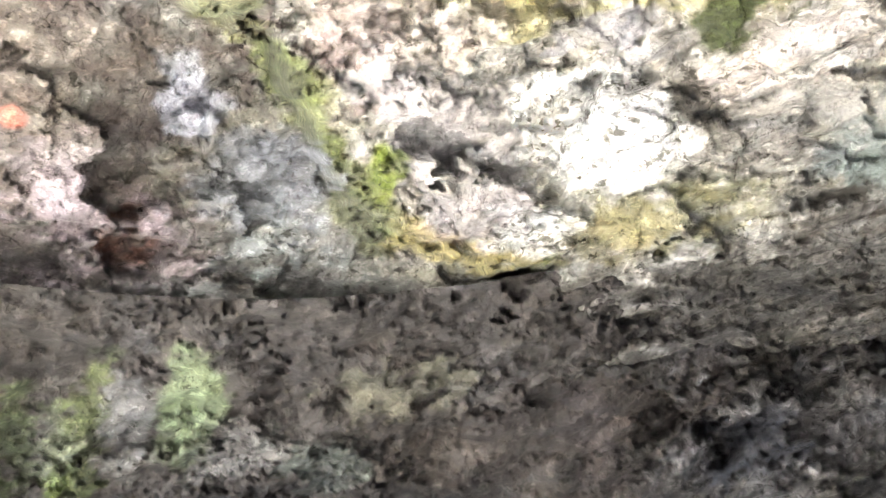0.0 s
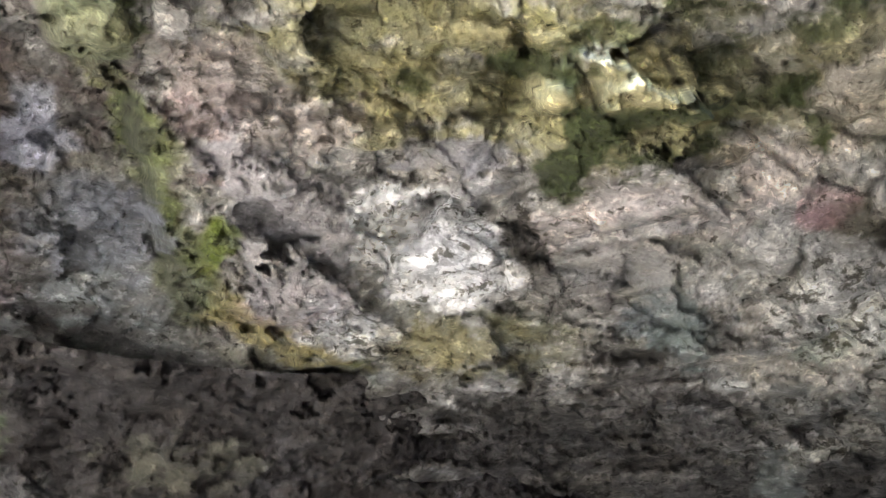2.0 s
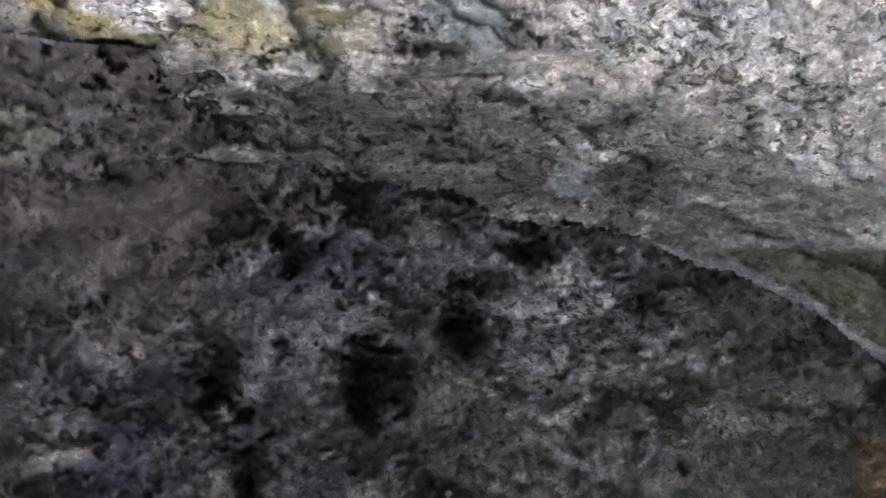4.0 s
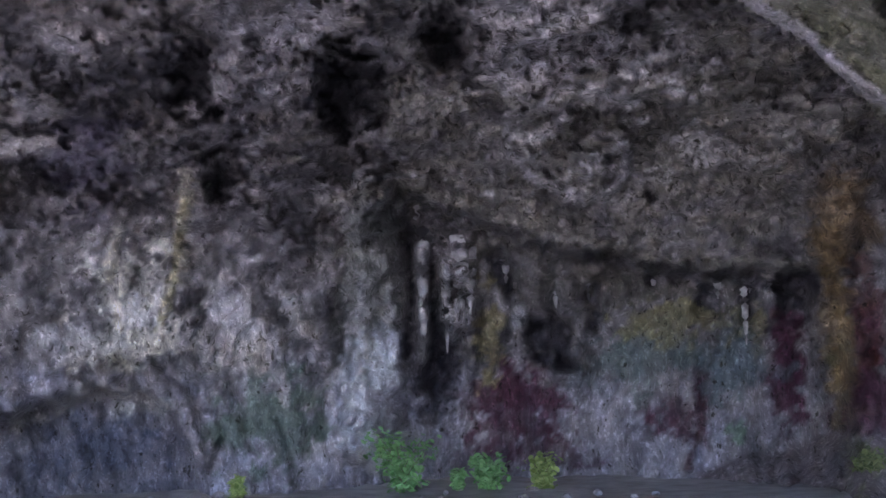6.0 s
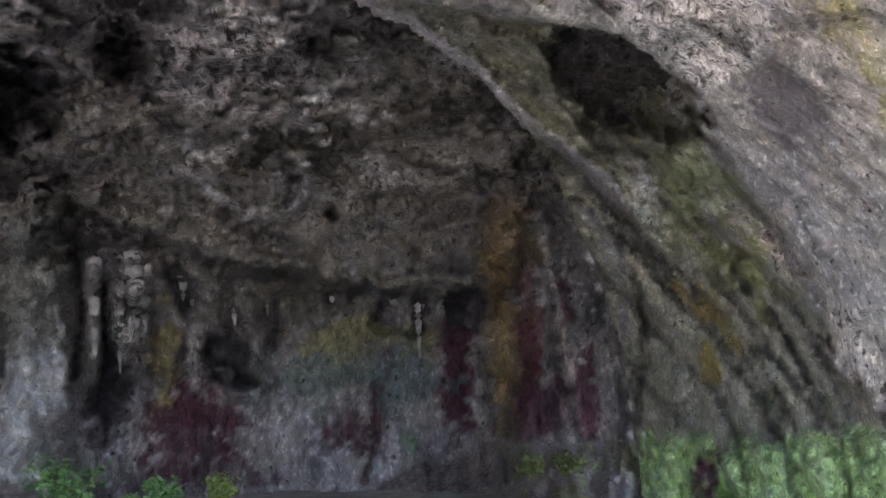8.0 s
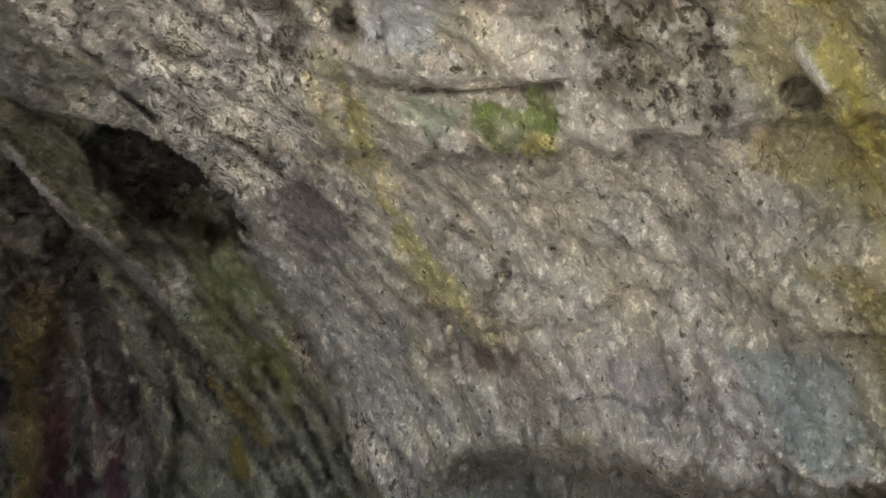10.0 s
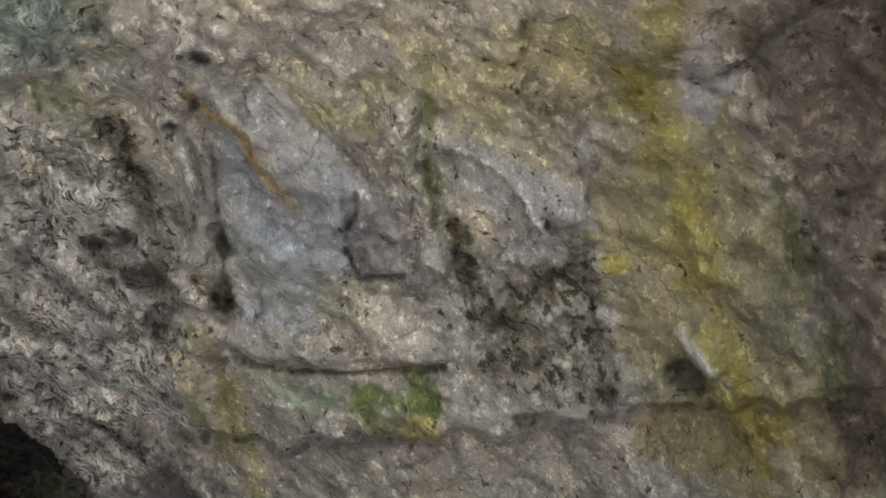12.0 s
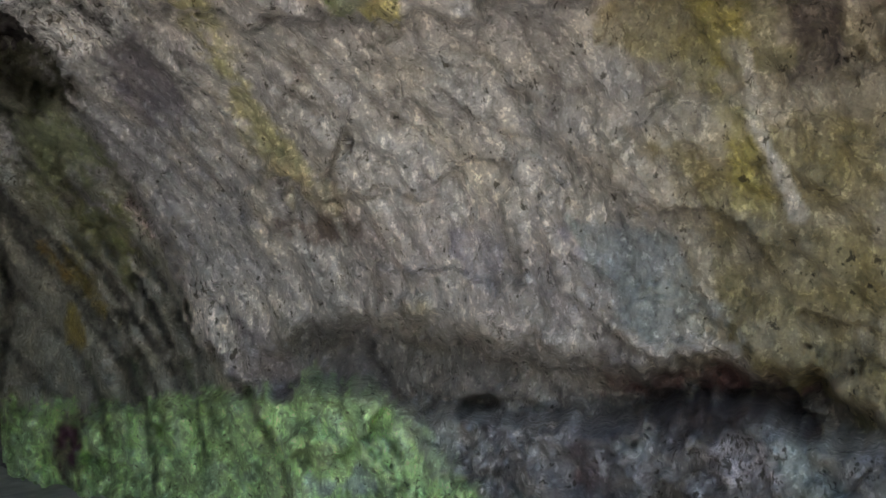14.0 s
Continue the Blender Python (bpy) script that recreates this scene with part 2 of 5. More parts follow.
        me.loops.foreach_set("vertex_index", back[q].ravel().astype(np.int32))
        me.polygons.add(len(q))
        me.polygons.foreach_set("loop_start", np.arange(0, q.size, 4, dtype=np.int32))
        me.update(calc_edges=True)
        me.polygons.foreach_set("use_smooth", np.ones(len(q), dtype=bool))
        layer = me.attributes.new("mineral", "FLOAT_COLOR", "POINT")
        rgba = np.ones((len(used), 4))
        rgba[:, 3] = np.clip(self.crust[used], 0, 1)
        rgba[:, :3] = np.clip(self.tint[used], 0.01, 0.9)
        layer.data.foreach_set("color", rgba.ravel())
        me.materials.append(material)
        return tagged(new(name, me), label, category, kind="structure")


def span(a, b, cell):
    return np.linspace(a, b, int(abs(b - a) / cell) + 1)

# ---- the front rock: bright vault over the mouth and the leaning wall at its side ----
CELL = 0.18


def front_distance(az, el):
    """A level vault 3.65 m over the eye that bends down into a leaning side wall about 4.2 m off."""
    a, e = np.radians(az), np.radians(el)
    sx, sy, sz = np.sin(a) * np.cos(e), np.cos(a) * np.cos(e), np.sin(e)
    q, b = 0.29 * np.maximum(sz, 0) ** 2 + 1e-4, sx - 0.08 * sy
    wall = (-b + np.sqrt(b * b + 4 * q * 4.09)) / (2 * q)
    wall = np.clip(wall, 0.5, 30)
    vault = 3.65 / np.maximum(sz, 0.05)
    both = (wall ** -3.0 + vault ** -3.0) ** (-1 / 3.0) * 1.12
    return np.minimum(both, np.minimum(wall, vault))


def front_face():
    az, el = np.meshgrid(np.concatenate([span(-110, -63, 1.0), span(-62, 78, CELL), span(79, 105, 1.0)]), span(-15, 58, CELL))
    f = Face(az, el, front_distance(az, el), (0.46, 0.44, 0.40), 10)
    A, E = f.az, f.el
    bend = np.stack([fbm(f.p, 0.8, 2, 60), fbm(f.p, 0.8, 2, 63), fbm(f.p, 0.8, 2, 66)], 1) + 0.12 * np.stack([f.rag, f.rag2, -f.rag], 1)
    chunk, joint = cells(f.p * np.array([1, 1, 1.3]) + 0.5 * bend, 0.95, 3)
    chip, joint2 = cells(f.p * np.array([1, 1, 1.7]) + 0.25 * bend, 0.34, 4)
    flake, joint3 = cells(f.p * np.array([1, 1, 1.4]) + 0.12 * bend, 0.13, 6)
    side = step(25, 38, A)
    rough = step(-0.5, 0.5, even(fbm(f.p, 1.4, 2, 68)))
    f.push(fbm(f.p, 2.2, 3, 1), 0.35)
    f.push(chunk, 0.4 - 0.3 * side)
    f.push(chip * (0.35 + 0.65 * rough), 0.16 - 0.11 * side)
    f.push(flake * (0.25 + 0.75 * rough), 0.07 - 0.05 * side)
    f.push(fbm(f.p, 0.16, 3, 15, 0.7) * side, 0.05)
    f.push(step(0.09, 0.0, joint2) * rough * (1 - side) * step(-0.2, 0.5, f.rag), 0.05)
    f.push(step(0.04, 0.0, joint) * (1 - side) * step(-0.1, 0.5, f.rag2), 0.07)
    f.push(fbm(f.p, 0.45, 5, 5, 0.68), 0.14)
    # flow lines that slant down the side wall
    flow = np.array([0.25, -0.55, -0.8])
    flow = flow / np.linalg.norm(flow)
    drawn = f.p - 0.78 * (f.p @ flow)[:, None] * flow
    lines = fbm(drawn, 0.42, 4, 310, 0.55, True)
    f.push(lines * step(20, 26, A) * (1 - 0.65 * step(36, 50, A)), 0.2)
    # colours that run all over: warm and cold stone, pale flecks, dark algae
    f.stain(f.scatter(1.6, -0.1, 0.5, 200), BROWN, 0.45)
    f.stain(f.scatter(1.3, 0.0, 0.5, 210), BLUE, 0.4)
    f.stain(f.scatter(0.45, 0.1, 0.3, 220), PALE, 0.6)
    f.stain(f.scatter(0.22, 0.15, 0.3, 230), WHITE, 0.4)
    f.stain(f.scatter(0.3, 0.12, 0.3, 240) * rough, DARK, 0.35)
    f.stain(step(0.06, 0.0, joint2) * rough * step(0.0, 0.6, f.rag) * (1 - side), DARK, 0.4)
    f.stain(f.scatter(0.16, 0.16, 0.26, 245), (0.14, 0.13, 0.11), 0.35)
    f.stain(f.scatter(0.12, 0.16, 0.26, 246) * (1 - 0.6 * side), (0.72, 0.71, 0.67), 0.4)
    f.stain(f.scatter(0.1, 0.16, 0.26, 247), (0.1, 0.09, 0.08), 0.3)
    speck = f.scatter(0.11, -0.12, 0.06, 248)
    f.stain(f.scatter(0.055, 0.14, 0.24, 251), (0.09, 0.085, 0.075), 0.3)
    f.stain(f.scatter(0.05, 0.16, 0.26, 252), (0.7, 0.68, 0.63), 0.45)
    f.stain(step(0.15, 0.55, lines) * step(20, 26, A) * step(52, 38, A), (0.5, 0.48, 0.45), 0.45)
    f.stain(step(-0.05, -0.45, lines) * step(20, 26, A) * step(52, 38, A), (0.16, 0.15, 0.14), 0.6)
    f.stain(f.scatter(0.8, 0.15, 0.5, 250) * (1 - side), OLIVE, 0.5)

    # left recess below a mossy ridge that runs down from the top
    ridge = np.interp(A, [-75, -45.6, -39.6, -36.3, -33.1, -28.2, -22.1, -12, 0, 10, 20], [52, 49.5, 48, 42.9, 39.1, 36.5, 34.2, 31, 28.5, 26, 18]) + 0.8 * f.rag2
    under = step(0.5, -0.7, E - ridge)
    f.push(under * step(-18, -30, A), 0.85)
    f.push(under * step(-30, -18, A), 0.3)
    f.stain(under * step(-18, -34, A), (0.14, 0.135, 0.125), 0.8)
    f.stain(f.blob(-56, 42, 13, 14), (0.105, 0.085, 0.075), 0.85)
    f.stain(f.blob(-50, 36, 6, 3), (0.33, 0.27, 0.29), 0.6)
    f.stain(f.blob(-55.6, 42.1, 0.6, 0.6, 0, 0.3), (0.5, 0.16, 0.12))
    f.stain(f.blob(-47, 36.3, 1.4, 0.8), (0.28, 0.12, 0.07), 0.7)
    f.push(f.blob(-46.5, 36, 1.5, 0.9), 0.4)
    f.stain(f.blob(-44.3, 44.7, 1.1, 2.2, -20), (0.42, 0.43, 0.48))
    f.stain(f.blob(-39.5, 40.5, 3.2, 2.6, 20), (0.25, 0.265, 0.29), 0.75)
    f.stain(f.blob(-37, 36.5, 3, 2), (0.30, 0.33, 0.33), 0.6)
    f.stain(f.blob(-36, 33, 7, 2), (0.2, 0.22, 0.2), 0.6)
    f.stain(f.vein([(-44, 49.5), (-38.5, 47.5), (-35.5, 43), (-32.4, 39.5), (-27.5, 37), (-21, 34.6)], 1.0, 0.9) * (0.6 + 0.4 * speck), OLIVE, 0.9)
    f.stain(f.vein([(-31.5, 42), (-31.2, 39.5)], 0.6), (0.22, 0.26, 0.05), 0.8)
    f.stain(f.vein([(-30, 38), (-25, 36), (-21.5, 35)], 0.5), OCHRE, 0.7)
    # the lit face beside the ridge
    f.push(f.blob(-26.4, 41, 5, 4.5, 10, 0.4), -0.2)
    f.stain(f.blob(-25.5, 37.5, 3, 1.6), PINK, 0.5)
    f.stain(f.blob(-33, 47.5, 3, 2, 20), PINK, 0.6)
    f.stain(f.blob(-26, 46.5, 4, 1.2, 10), WHITE, 0.5)
    f.stain(f.blob(-12.5, 44.6, 3, 1.2, -15), (0.44, 0.43, 0.43), 0.7)
    f.push(f.vein([(-15.5, 43.9), (-12.6, 43.4), (-9.5, 45)], 0.5), 0.22)
    f.stain(f.blob(-10.3, 42, 1.3, 1.2, 0, 0.9), BLACK, 0.7)
    f.stain(f.blob(-4, 42, 4.5, 1.4, 0, 0.7), PINK, 0.6)
    f.stain(f.blob(-3, 41.8, 4, 1.0, 0, 0.9), WHITE, 0.6)
    f.stain(f.blob(8.6, 43.2, 1.5, 2.4, 20, 0.7), (0.62, 0.55, 0.52), 0.9)
    f.stain(f.blob(10.5, 39.8, 0.9, 0.9), (0.42, 0.24, 0.26), 0.7)
    f.stain(f.blob(-12, 36, 5, 2, 5), OLIVE, 0.6)
    f.stain(f.blob(-6, 38.4, 5, 1.6, 5), (0.27, 0.25, 0.23), 0.7)
    f.stain(f.blob(-0.5, 35.4, 2.4, 1.8, 20), (0.27, 0.3, 0.3), 0.8)
    f.stain(f.blob(-3.5, 34.6, 1.6, 1.2), BLACK, 0.5)
    f.push(f.blob(-3.5, 34.6, 1.6, 1.2), 0.25)
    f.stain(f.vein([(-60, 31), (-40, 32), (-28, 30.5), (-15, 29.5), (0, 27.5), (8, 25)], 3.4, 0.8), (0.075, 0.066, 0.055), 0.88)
    f.stain(f.vein([(-22, 32), (-15, 30.9), (-10, 30)], 0.4), (0.5, 0.47, 0.45), 0.5)
    f.stain(f.blob(3.1, 31.8, 0.9, 0.35, 0, 0.3), (0.7, 0.7, 0.66), 0.95)
    f.stain(f.blob(5.0, 27.6, 1.0, 0.6, 0, 0.4), (0.4, 0.42, 0.38), 0.9)
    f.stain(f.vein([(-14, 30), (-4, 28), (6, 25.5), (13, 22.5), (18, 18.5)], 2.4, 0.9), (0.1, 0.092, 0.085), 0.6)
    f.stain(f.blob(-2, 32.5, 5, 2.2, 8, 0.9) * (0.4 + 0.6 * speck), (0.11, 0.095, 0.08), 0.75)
    hole = f.blob(-22.1, 33.5, 2.2, 0.9, -8, 0.4, 0.2)
    f.push(hole, 0.7)
    f.push(f.blob(-21.5, 34.9, 2.6, 0.8, -8, 0.4), -0.25)
    # moss and yellow knobs high on the vault
    f.stain(f.blob(-20, 54, 9, 3.5, 0, 0.6), (0.42, 0.40, 0.2), 0.8)
    f.stain(f.blob(-3, 49.5, 12, 4, 0, 0.6), (0.34, 0.32, 0.15), 0.8)
    for az, el, w, h, turn in ((-10, 51.3, 4, 0.9, -6), (-17, 50.6, 2.2, 0.8, 0), (-2, 47, 4, 0.9, -18), (-6.5, 45.3, 1.4, 1.6, 10), (9, 47, 4.5, 1.0, 8), (3, 45.6, 3, 0.7, -10),
                               (11, 50, 8, 1.8, -5), (-24, 51, 1.2, 2.0, 15), (-43, 53, 2.5, 1.5, 0), (10.6, 45.5, 0.7, 2.0, 0), (-0.5, 52.8, 4, 0.8, 0)):
        f.stain(f.blob(az, el, w, h, turn, 1.1) * (0.65 + 0.35 * speck), MOSS, 0.95)
    for az, el, w, h in ((0.4, 49.6, 2.4, 1.3), (3.2, 48, 1.6, 0.9), (6.6, 47.9, 1.0, 0.7), (-6.6, 49.9, 0.9, 0.8), (-13, 50, 1.6, 1.0), (16, 49.5, 3, 1.6), (-45.5, 50.8, 1.8, 1.6), (-20, 47.5, 2.5, 0.8)):
        f.push(f.blob(az, el, w, h, 0, 0.4), -0.2)
        f.stain(f.blob(az, el, w * 0.9, h * 0.9, 0, 0.5), (0.52, 0.48, 0.28), 0.85)
    f.stain(f.blob(-45.5, 50.8, 1.8, 1.6, 0, 1.0), (0.2, 0.22, 0.13), 0.85)
    f.stain(f.blob(17, 45.5, 5, 2.6, -10), (0.42, 0.38, 0.33), 0.8)
    # flaking pale flank towards the arch
    f.stain(f.blob(15.5, 34.5, 7.5, 3.6, 12, 0.6), (0.5, 0.5, 0.46), 0.8)
    f.stain(f.blob(15, 34.2, 5.5, 2.4, 12, 0.9), WHITE, 0.6)
    f.stain(f.blob(22, 39.5, 3, 2.6, 0, 0.6), (0.36, 0.42, 0.38), 0.8)
    f.stain(f.blob(13.5, 38.6, 2.6, 1.1, 15, 0.8), (0.14, 0.12, 0.08), 0.8)
    f.stain(f.blob(9.2, 32.9, 2, 0.9, 0, 0.7), (0.36, 0.46, 0.38), 0.7)
    f.stain(f.vein([(6, 30), (12, 27.5), (19, 23.5), (24, 20)], 1.2, 0.9), (0.25, 0.26, 0.24), 0.6)
    strata = fbm(f.p * np.array([1, 1, 3.2]), 0.6, 4, 300, 0.6, True)
    f.push(strata * step(-2, 10, A) * step(36, 26, A), 0.22)

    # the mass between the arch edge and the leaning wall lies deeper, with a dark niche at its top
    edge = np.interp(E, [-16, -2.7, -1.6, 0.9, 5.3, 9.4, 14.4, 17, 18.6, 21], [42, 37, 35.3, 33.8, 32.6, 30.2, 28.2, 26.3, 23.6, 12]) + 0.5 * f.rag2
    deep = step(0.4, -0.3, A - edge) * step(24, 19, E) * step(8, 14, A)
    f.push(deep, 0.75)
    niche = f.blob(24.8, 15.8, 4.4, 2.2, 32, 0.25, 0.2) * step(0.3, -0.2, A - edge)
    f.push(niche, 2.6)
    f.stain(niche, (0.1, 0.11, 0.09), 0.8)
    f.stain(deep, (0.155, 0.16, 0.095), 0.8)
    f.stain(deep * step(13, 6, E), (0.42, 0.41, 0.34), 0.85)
    f.stain(f.blob(28, 9.5, 1.8, 3), (0.26, 0.28, 0.15), 0.8)
    f.stain(f.blob(31, 7, 1.6, 1.6), (0.30, 0.3, 0.16), 0.7)
    f.stain(f.blob(24.7, 10.2, 0.7, 1.4, -15, 0.9), WHITE, 0.8)
    f.stain(f.blob(30.2, 6.4, 0.5, 1.5, -20, 0.9), (0.55, 0.45, 0.47), 0.8)
    f.stain(f.blob(21.5, 17.3, 0.3, 0.9, -15), WHITE, 0.7)
    main = [(20.6, 12.3), (23.8, 8.5), (26.6, 5.1), (29.3, 1.8), (30.7, -1.5), (31.3, -5)]
    for da, de, w in ((0, 0, 0.45), (1.7, 1.6, 0.3), (3.2, 1.2, 0.4), (-1.3, -2.6, 0.35), (-2.3, -5.0, 0.4), (0.9, -0.6, 0.22), (-3.4, -7.5, 0.3)):
        fold = [(p + da, q + de) for p, q in main]
        f.push(f.vein(fold, w, 0.6) * (deep > 0.4), 0.3)
        f.stain(f.vein(fold, w * 0.6, 0.7) * (deep > 0.4), (0.06, 0.06, 0.055), 0.75)
        f.stain(f.vein([(p + 0.7, q + 0.2) for p, q in fold], w * 0.7, 1.0) * (deep > 0.4), (0.33, 0.33, 0.26), 0.5)
    f.stain(f.blob(28.5, 3, 0.5, 2, -25, 0.6), (0.4, 0.32, 0.08), 0.7)
    f.stain(f.vein([(10, 20.9), (13.2, 19.5), (16.4, 17.2), (19.2, 14), (21.5, 12.4), (24, 9.4)], 0.35, 0.4), (0.5, 0.48, 0.5), 0.85)
    f.push(f.vein([(10, 20.9), (13.2, 19.5), (16.4, 17.2), (19.2, 14), (21.5, 12.4), (24, 9.4), (26, 6.5)], 0.5, 0.3), -0.3)

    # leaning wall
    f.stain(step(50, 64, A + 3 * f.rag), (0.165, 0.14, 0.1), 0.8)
    f.stain(side * (1 - deep) * 0.5, (0.5, 0.45, 0.38), 0.9)
    f.stain(side * f.scatter(0.35, 0.1, 0.35, 260), (0.22, 0.19, 0.16), 0.55)
    f.stain(side * f.scatter(0.7, 0.15, 0.4, 270), (0.5, 0.45, 0.36), 0.5)
    f.stain(f.blob(32.2, 14.6, 2.6, 2.2, 35), (0.17, 0.155, 0.16), 0.8)
    f.stain(f.blob(29, 24, 4, 7, 15, 0.8), (0.47, 0.46, 0.44), 0.6)
    f.stain(f.blob(31.5, 10, 2.5, 4.5, -25, 0.8), (0.36, 0.35, 0.35), 0.7)
    for az, el in ((29, 27.7), (30.6, 26.6)):
        f.push(f.blob(az, el, 0.8, 0.7, 0, 0.5), 0.3)
        f.stain(f.blob(az, el, 1.1, 1.0, 0, 0.9), (0.12, 0.11, 0.09), 0.8)
    f.stain(f.vein([(25, 27), (29, 24.5), (33, 21.5)], 0.7, 1.2) * speck, (0.09, 0.09, 0.08), 0.6)
    drip = f.vein([(32, 35), (33.5, 33), (34, 29.5), (34.2, 28)], 0.5, 0.4)
    f.push(drip, -0.16)
    f.stain(drip, (0.55, 0.54, 0.5), 0.8)
    f.stain(f.vein([(35.3, 29), (35.3, 24.5)], 0.4, 1.0), (0.1, 0.1, 0.08), 0.7)
    f.stain(f.blob(40, 31, 3.4, 5.2, -25, 0.4), (0.37, 0.38, 0.40), 0.9)
    f.stain(f.blob(38.3, 27.5, 2, 3, -15, 0.5), (0.38, 0.40, 0.44), 0.8)
    f.stain(f.blob(45, 28.4, 2.2, 2.8, -15, 0.4), (0.34, 0.32, 0.33), 0.85)
    f.push(f.vein([(43, 31), (43.4, 28.5), (44.2, 26.4), (47, 25.8)], 0.3, 0.4), 0.1)
    f.stain(f.vein([(33, 22.5), (34.6, 19.2), (37.1, 14.5), (39.5, 10)], 0.75, 0.8), (0.42, 0.38, 0.2), 0.75)
    column = f.vein([(47.4, 36), (47.2, 33), (48, 30.5), (48, 27)], 0.6, 0.6)
    f.push(column, -0.12)
    f.stain(column, (0.52, 0.5, 0.42), 0.8)
    f.stain(f.vein([(48.6, 34), (49, 31), (49.6, 27)], 0.35, 0.8), (0.22, 0.23, 0.1), 0.8)
    f.stain(f.blob(53.5, 27, 3.2, 2.2, 0, 0.9), (0.33, 0.32, 0.3), 0.7)
    f.stain(f.blob(52, 33, 3.4, 2.6, 0, 0.7), (0.42, 0.42, 0.4), 0.6)
    f.stain(f.blob(51, 37.5, 6, 2.2, 0, 0.7), (0.42, 0.39, 0.2), 0.7)
    for line in ([(61.4, 22.3), (62.8, 20.2)], [(65, 14.8), (65.3, 11.2), (66.4, 8)], [(63.4, 27.5), (63.5, 25)]):
        f.stain(f.vein(line, 0.4, 0.5), (0.5, 0.48, 0.44), 0.85)
        f.push(f.vein(line, 0.5, 0.4), -0.06)
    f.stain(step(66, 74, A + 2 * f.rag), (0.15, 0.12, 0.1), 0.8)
    f.stain(step(57, 63, A + 2 * f.rag) * step(22, 14, E), (0.3, 0.25, 0.13), 0.5)
    # knobs, the dark belly and the crevice along the foot
    for az, el, w, h in ((39.4, 9.7, 0.9, 0.8), (41.6, 8.3, 1.2, 0.5), (42, 7.4, 0.6, 0.5), (46.5, 2.0, 1.0, 0.7), (39.8, 8, 0.4, 1.0)):
        f.push(f.blob(az, el, w, h, 0, 0.5), -0.16)
        f.stain(f.blob(az, el, w, h, 0, 0.6), (0.55, 0.48, 0.32), 0.85)
    f.stain(f.blob(41, 6.2, 2.4, 0.8, 8, 0.7), (0.18, 0.13, 0.10), 0.8)
    f.stain(f.blob(36, 5, 2.4, 4.5, -20, 0.9), (0.42, 0.41, 0.4), 0.6)
    f.stain(f.blob(48.5, 4.5, 5.5, 3, 0, 1.0), (0.48, 0.42, 0.37), 0.6)
    f.stain(f.blob(58, 4, 2.6, 2, 20, 0.6), (0.29, 0.28, 0.31), 0.8)
    f.stain(f.blob(60, 1.2, 2.6, 1.6, 20, 0.6), (0.33, 0.36, 0.32), 0.8)
    f.stain(f.vein([(55, 5), (57.5, 2), (61, 0), (64, -2)], 0.6, 0.7), (0.5, 0.46, 0.4), 0.6)
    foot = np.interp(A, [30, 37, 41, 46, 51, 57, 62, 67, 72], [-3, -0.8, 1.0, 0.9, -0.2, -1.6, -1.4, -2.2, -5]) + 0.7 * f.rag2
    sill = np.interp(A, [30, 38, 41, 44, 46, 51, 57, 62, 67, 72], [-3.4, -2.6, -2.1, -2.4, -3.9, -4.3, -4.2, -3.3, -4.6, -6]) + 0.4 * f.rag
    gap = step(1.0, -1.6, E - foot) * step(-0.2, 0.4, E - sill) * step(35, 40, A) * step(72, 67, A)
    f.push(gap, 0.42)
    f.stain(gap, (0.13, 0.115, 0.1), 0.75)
    f.push(f.blob(63.5, -2.6, 4.5, 1.0, 0, 0.6) * gap, 0.12)
    f.stain(f.blob(62, -2.4, 4.5, 1.0, 0, 0.9) * gap, (0.12, 0.05, 0.045), 0.7)
    f.push(f.blob(49, -3.6, 1.0, 0.5, 0, 0.3), 0.5)
    bank = step(0.3, -0.5, E - sill) * step(21, 24, A)
    f.push(bank, -0.35)
    f.push(bank * chip, 0.16)
    f.push(bank * flake, 0.07)
    f.push(bank * chunk, 0.2)
    f.stain(bank, (0.17, 0.165, 0.165), 0.8)
    f.stain(bank * f.scatter(0.14, 0.12, 0.24, 283), (0.5, 0.5, 0.5), 0.6)
    f.stain(bank * f.scatter(0.5, -0.1, 0.3, 280), (0.3, 0.36, 0.32), 0.5)
    f.stain(bank * f.scatter(0.3, 0.15, 0.35, 285), (0.15, 0.1, 0.1), 0.6)
    moss = step(0.3, -0.4, E - (sill + 0.2 + 0.5 * f.rag)) * step(22, 23, A) * step(46.5, 43, A + 1.5 * f.rag + (E + 4))
    f.stain(moss, LIME, 0.95)
    f.stain(moss * f.scatter(0.5, 0.05, 0.4, 290), (0.24, 0.4, 0.14), 0.5)
    f.stain(moss * f.scatter(0.25, 0.1, 0.3, 295), (0.6, 0.78, 0.5), 0.6)
    f.stain(moss * f.scatter(0.18, 0.16, 0.3, 296), (0.14, 0.2, 0.08), 0.6)
    f.stain(f.blob(27.2, -4.9, 0.6, 1.9, 0, 0.5), MAROON, 0.9)
    for az in (31.2, 33.9, 29):
        f.push(f.vein([(az - 0.6, -1), (az, -3.5), (az + 0.2, -7)], 0.25, 0.5), 0.18)
        f.stain(f.vein([(az - 0.6, -1), (az, -3.5), (az + 0.2, -7)], 0.18, 0.5), (0.1, 0.13, 0.07), 0.8)

    # olive growth high on the vault
    f.stain(f.facet([(-30.8, 52.7), (25.1, 48.7), (22.2, 43.0), (13.0, 43.7), (7.4, 46.0), (-2.7, 45.9), (-8.0, 47.1), (-16.8, 48.2), (-22.3, 48.4), (-27.2, 50.0)], 0.8), (0.37, 0.34, 0.18), 0.6)
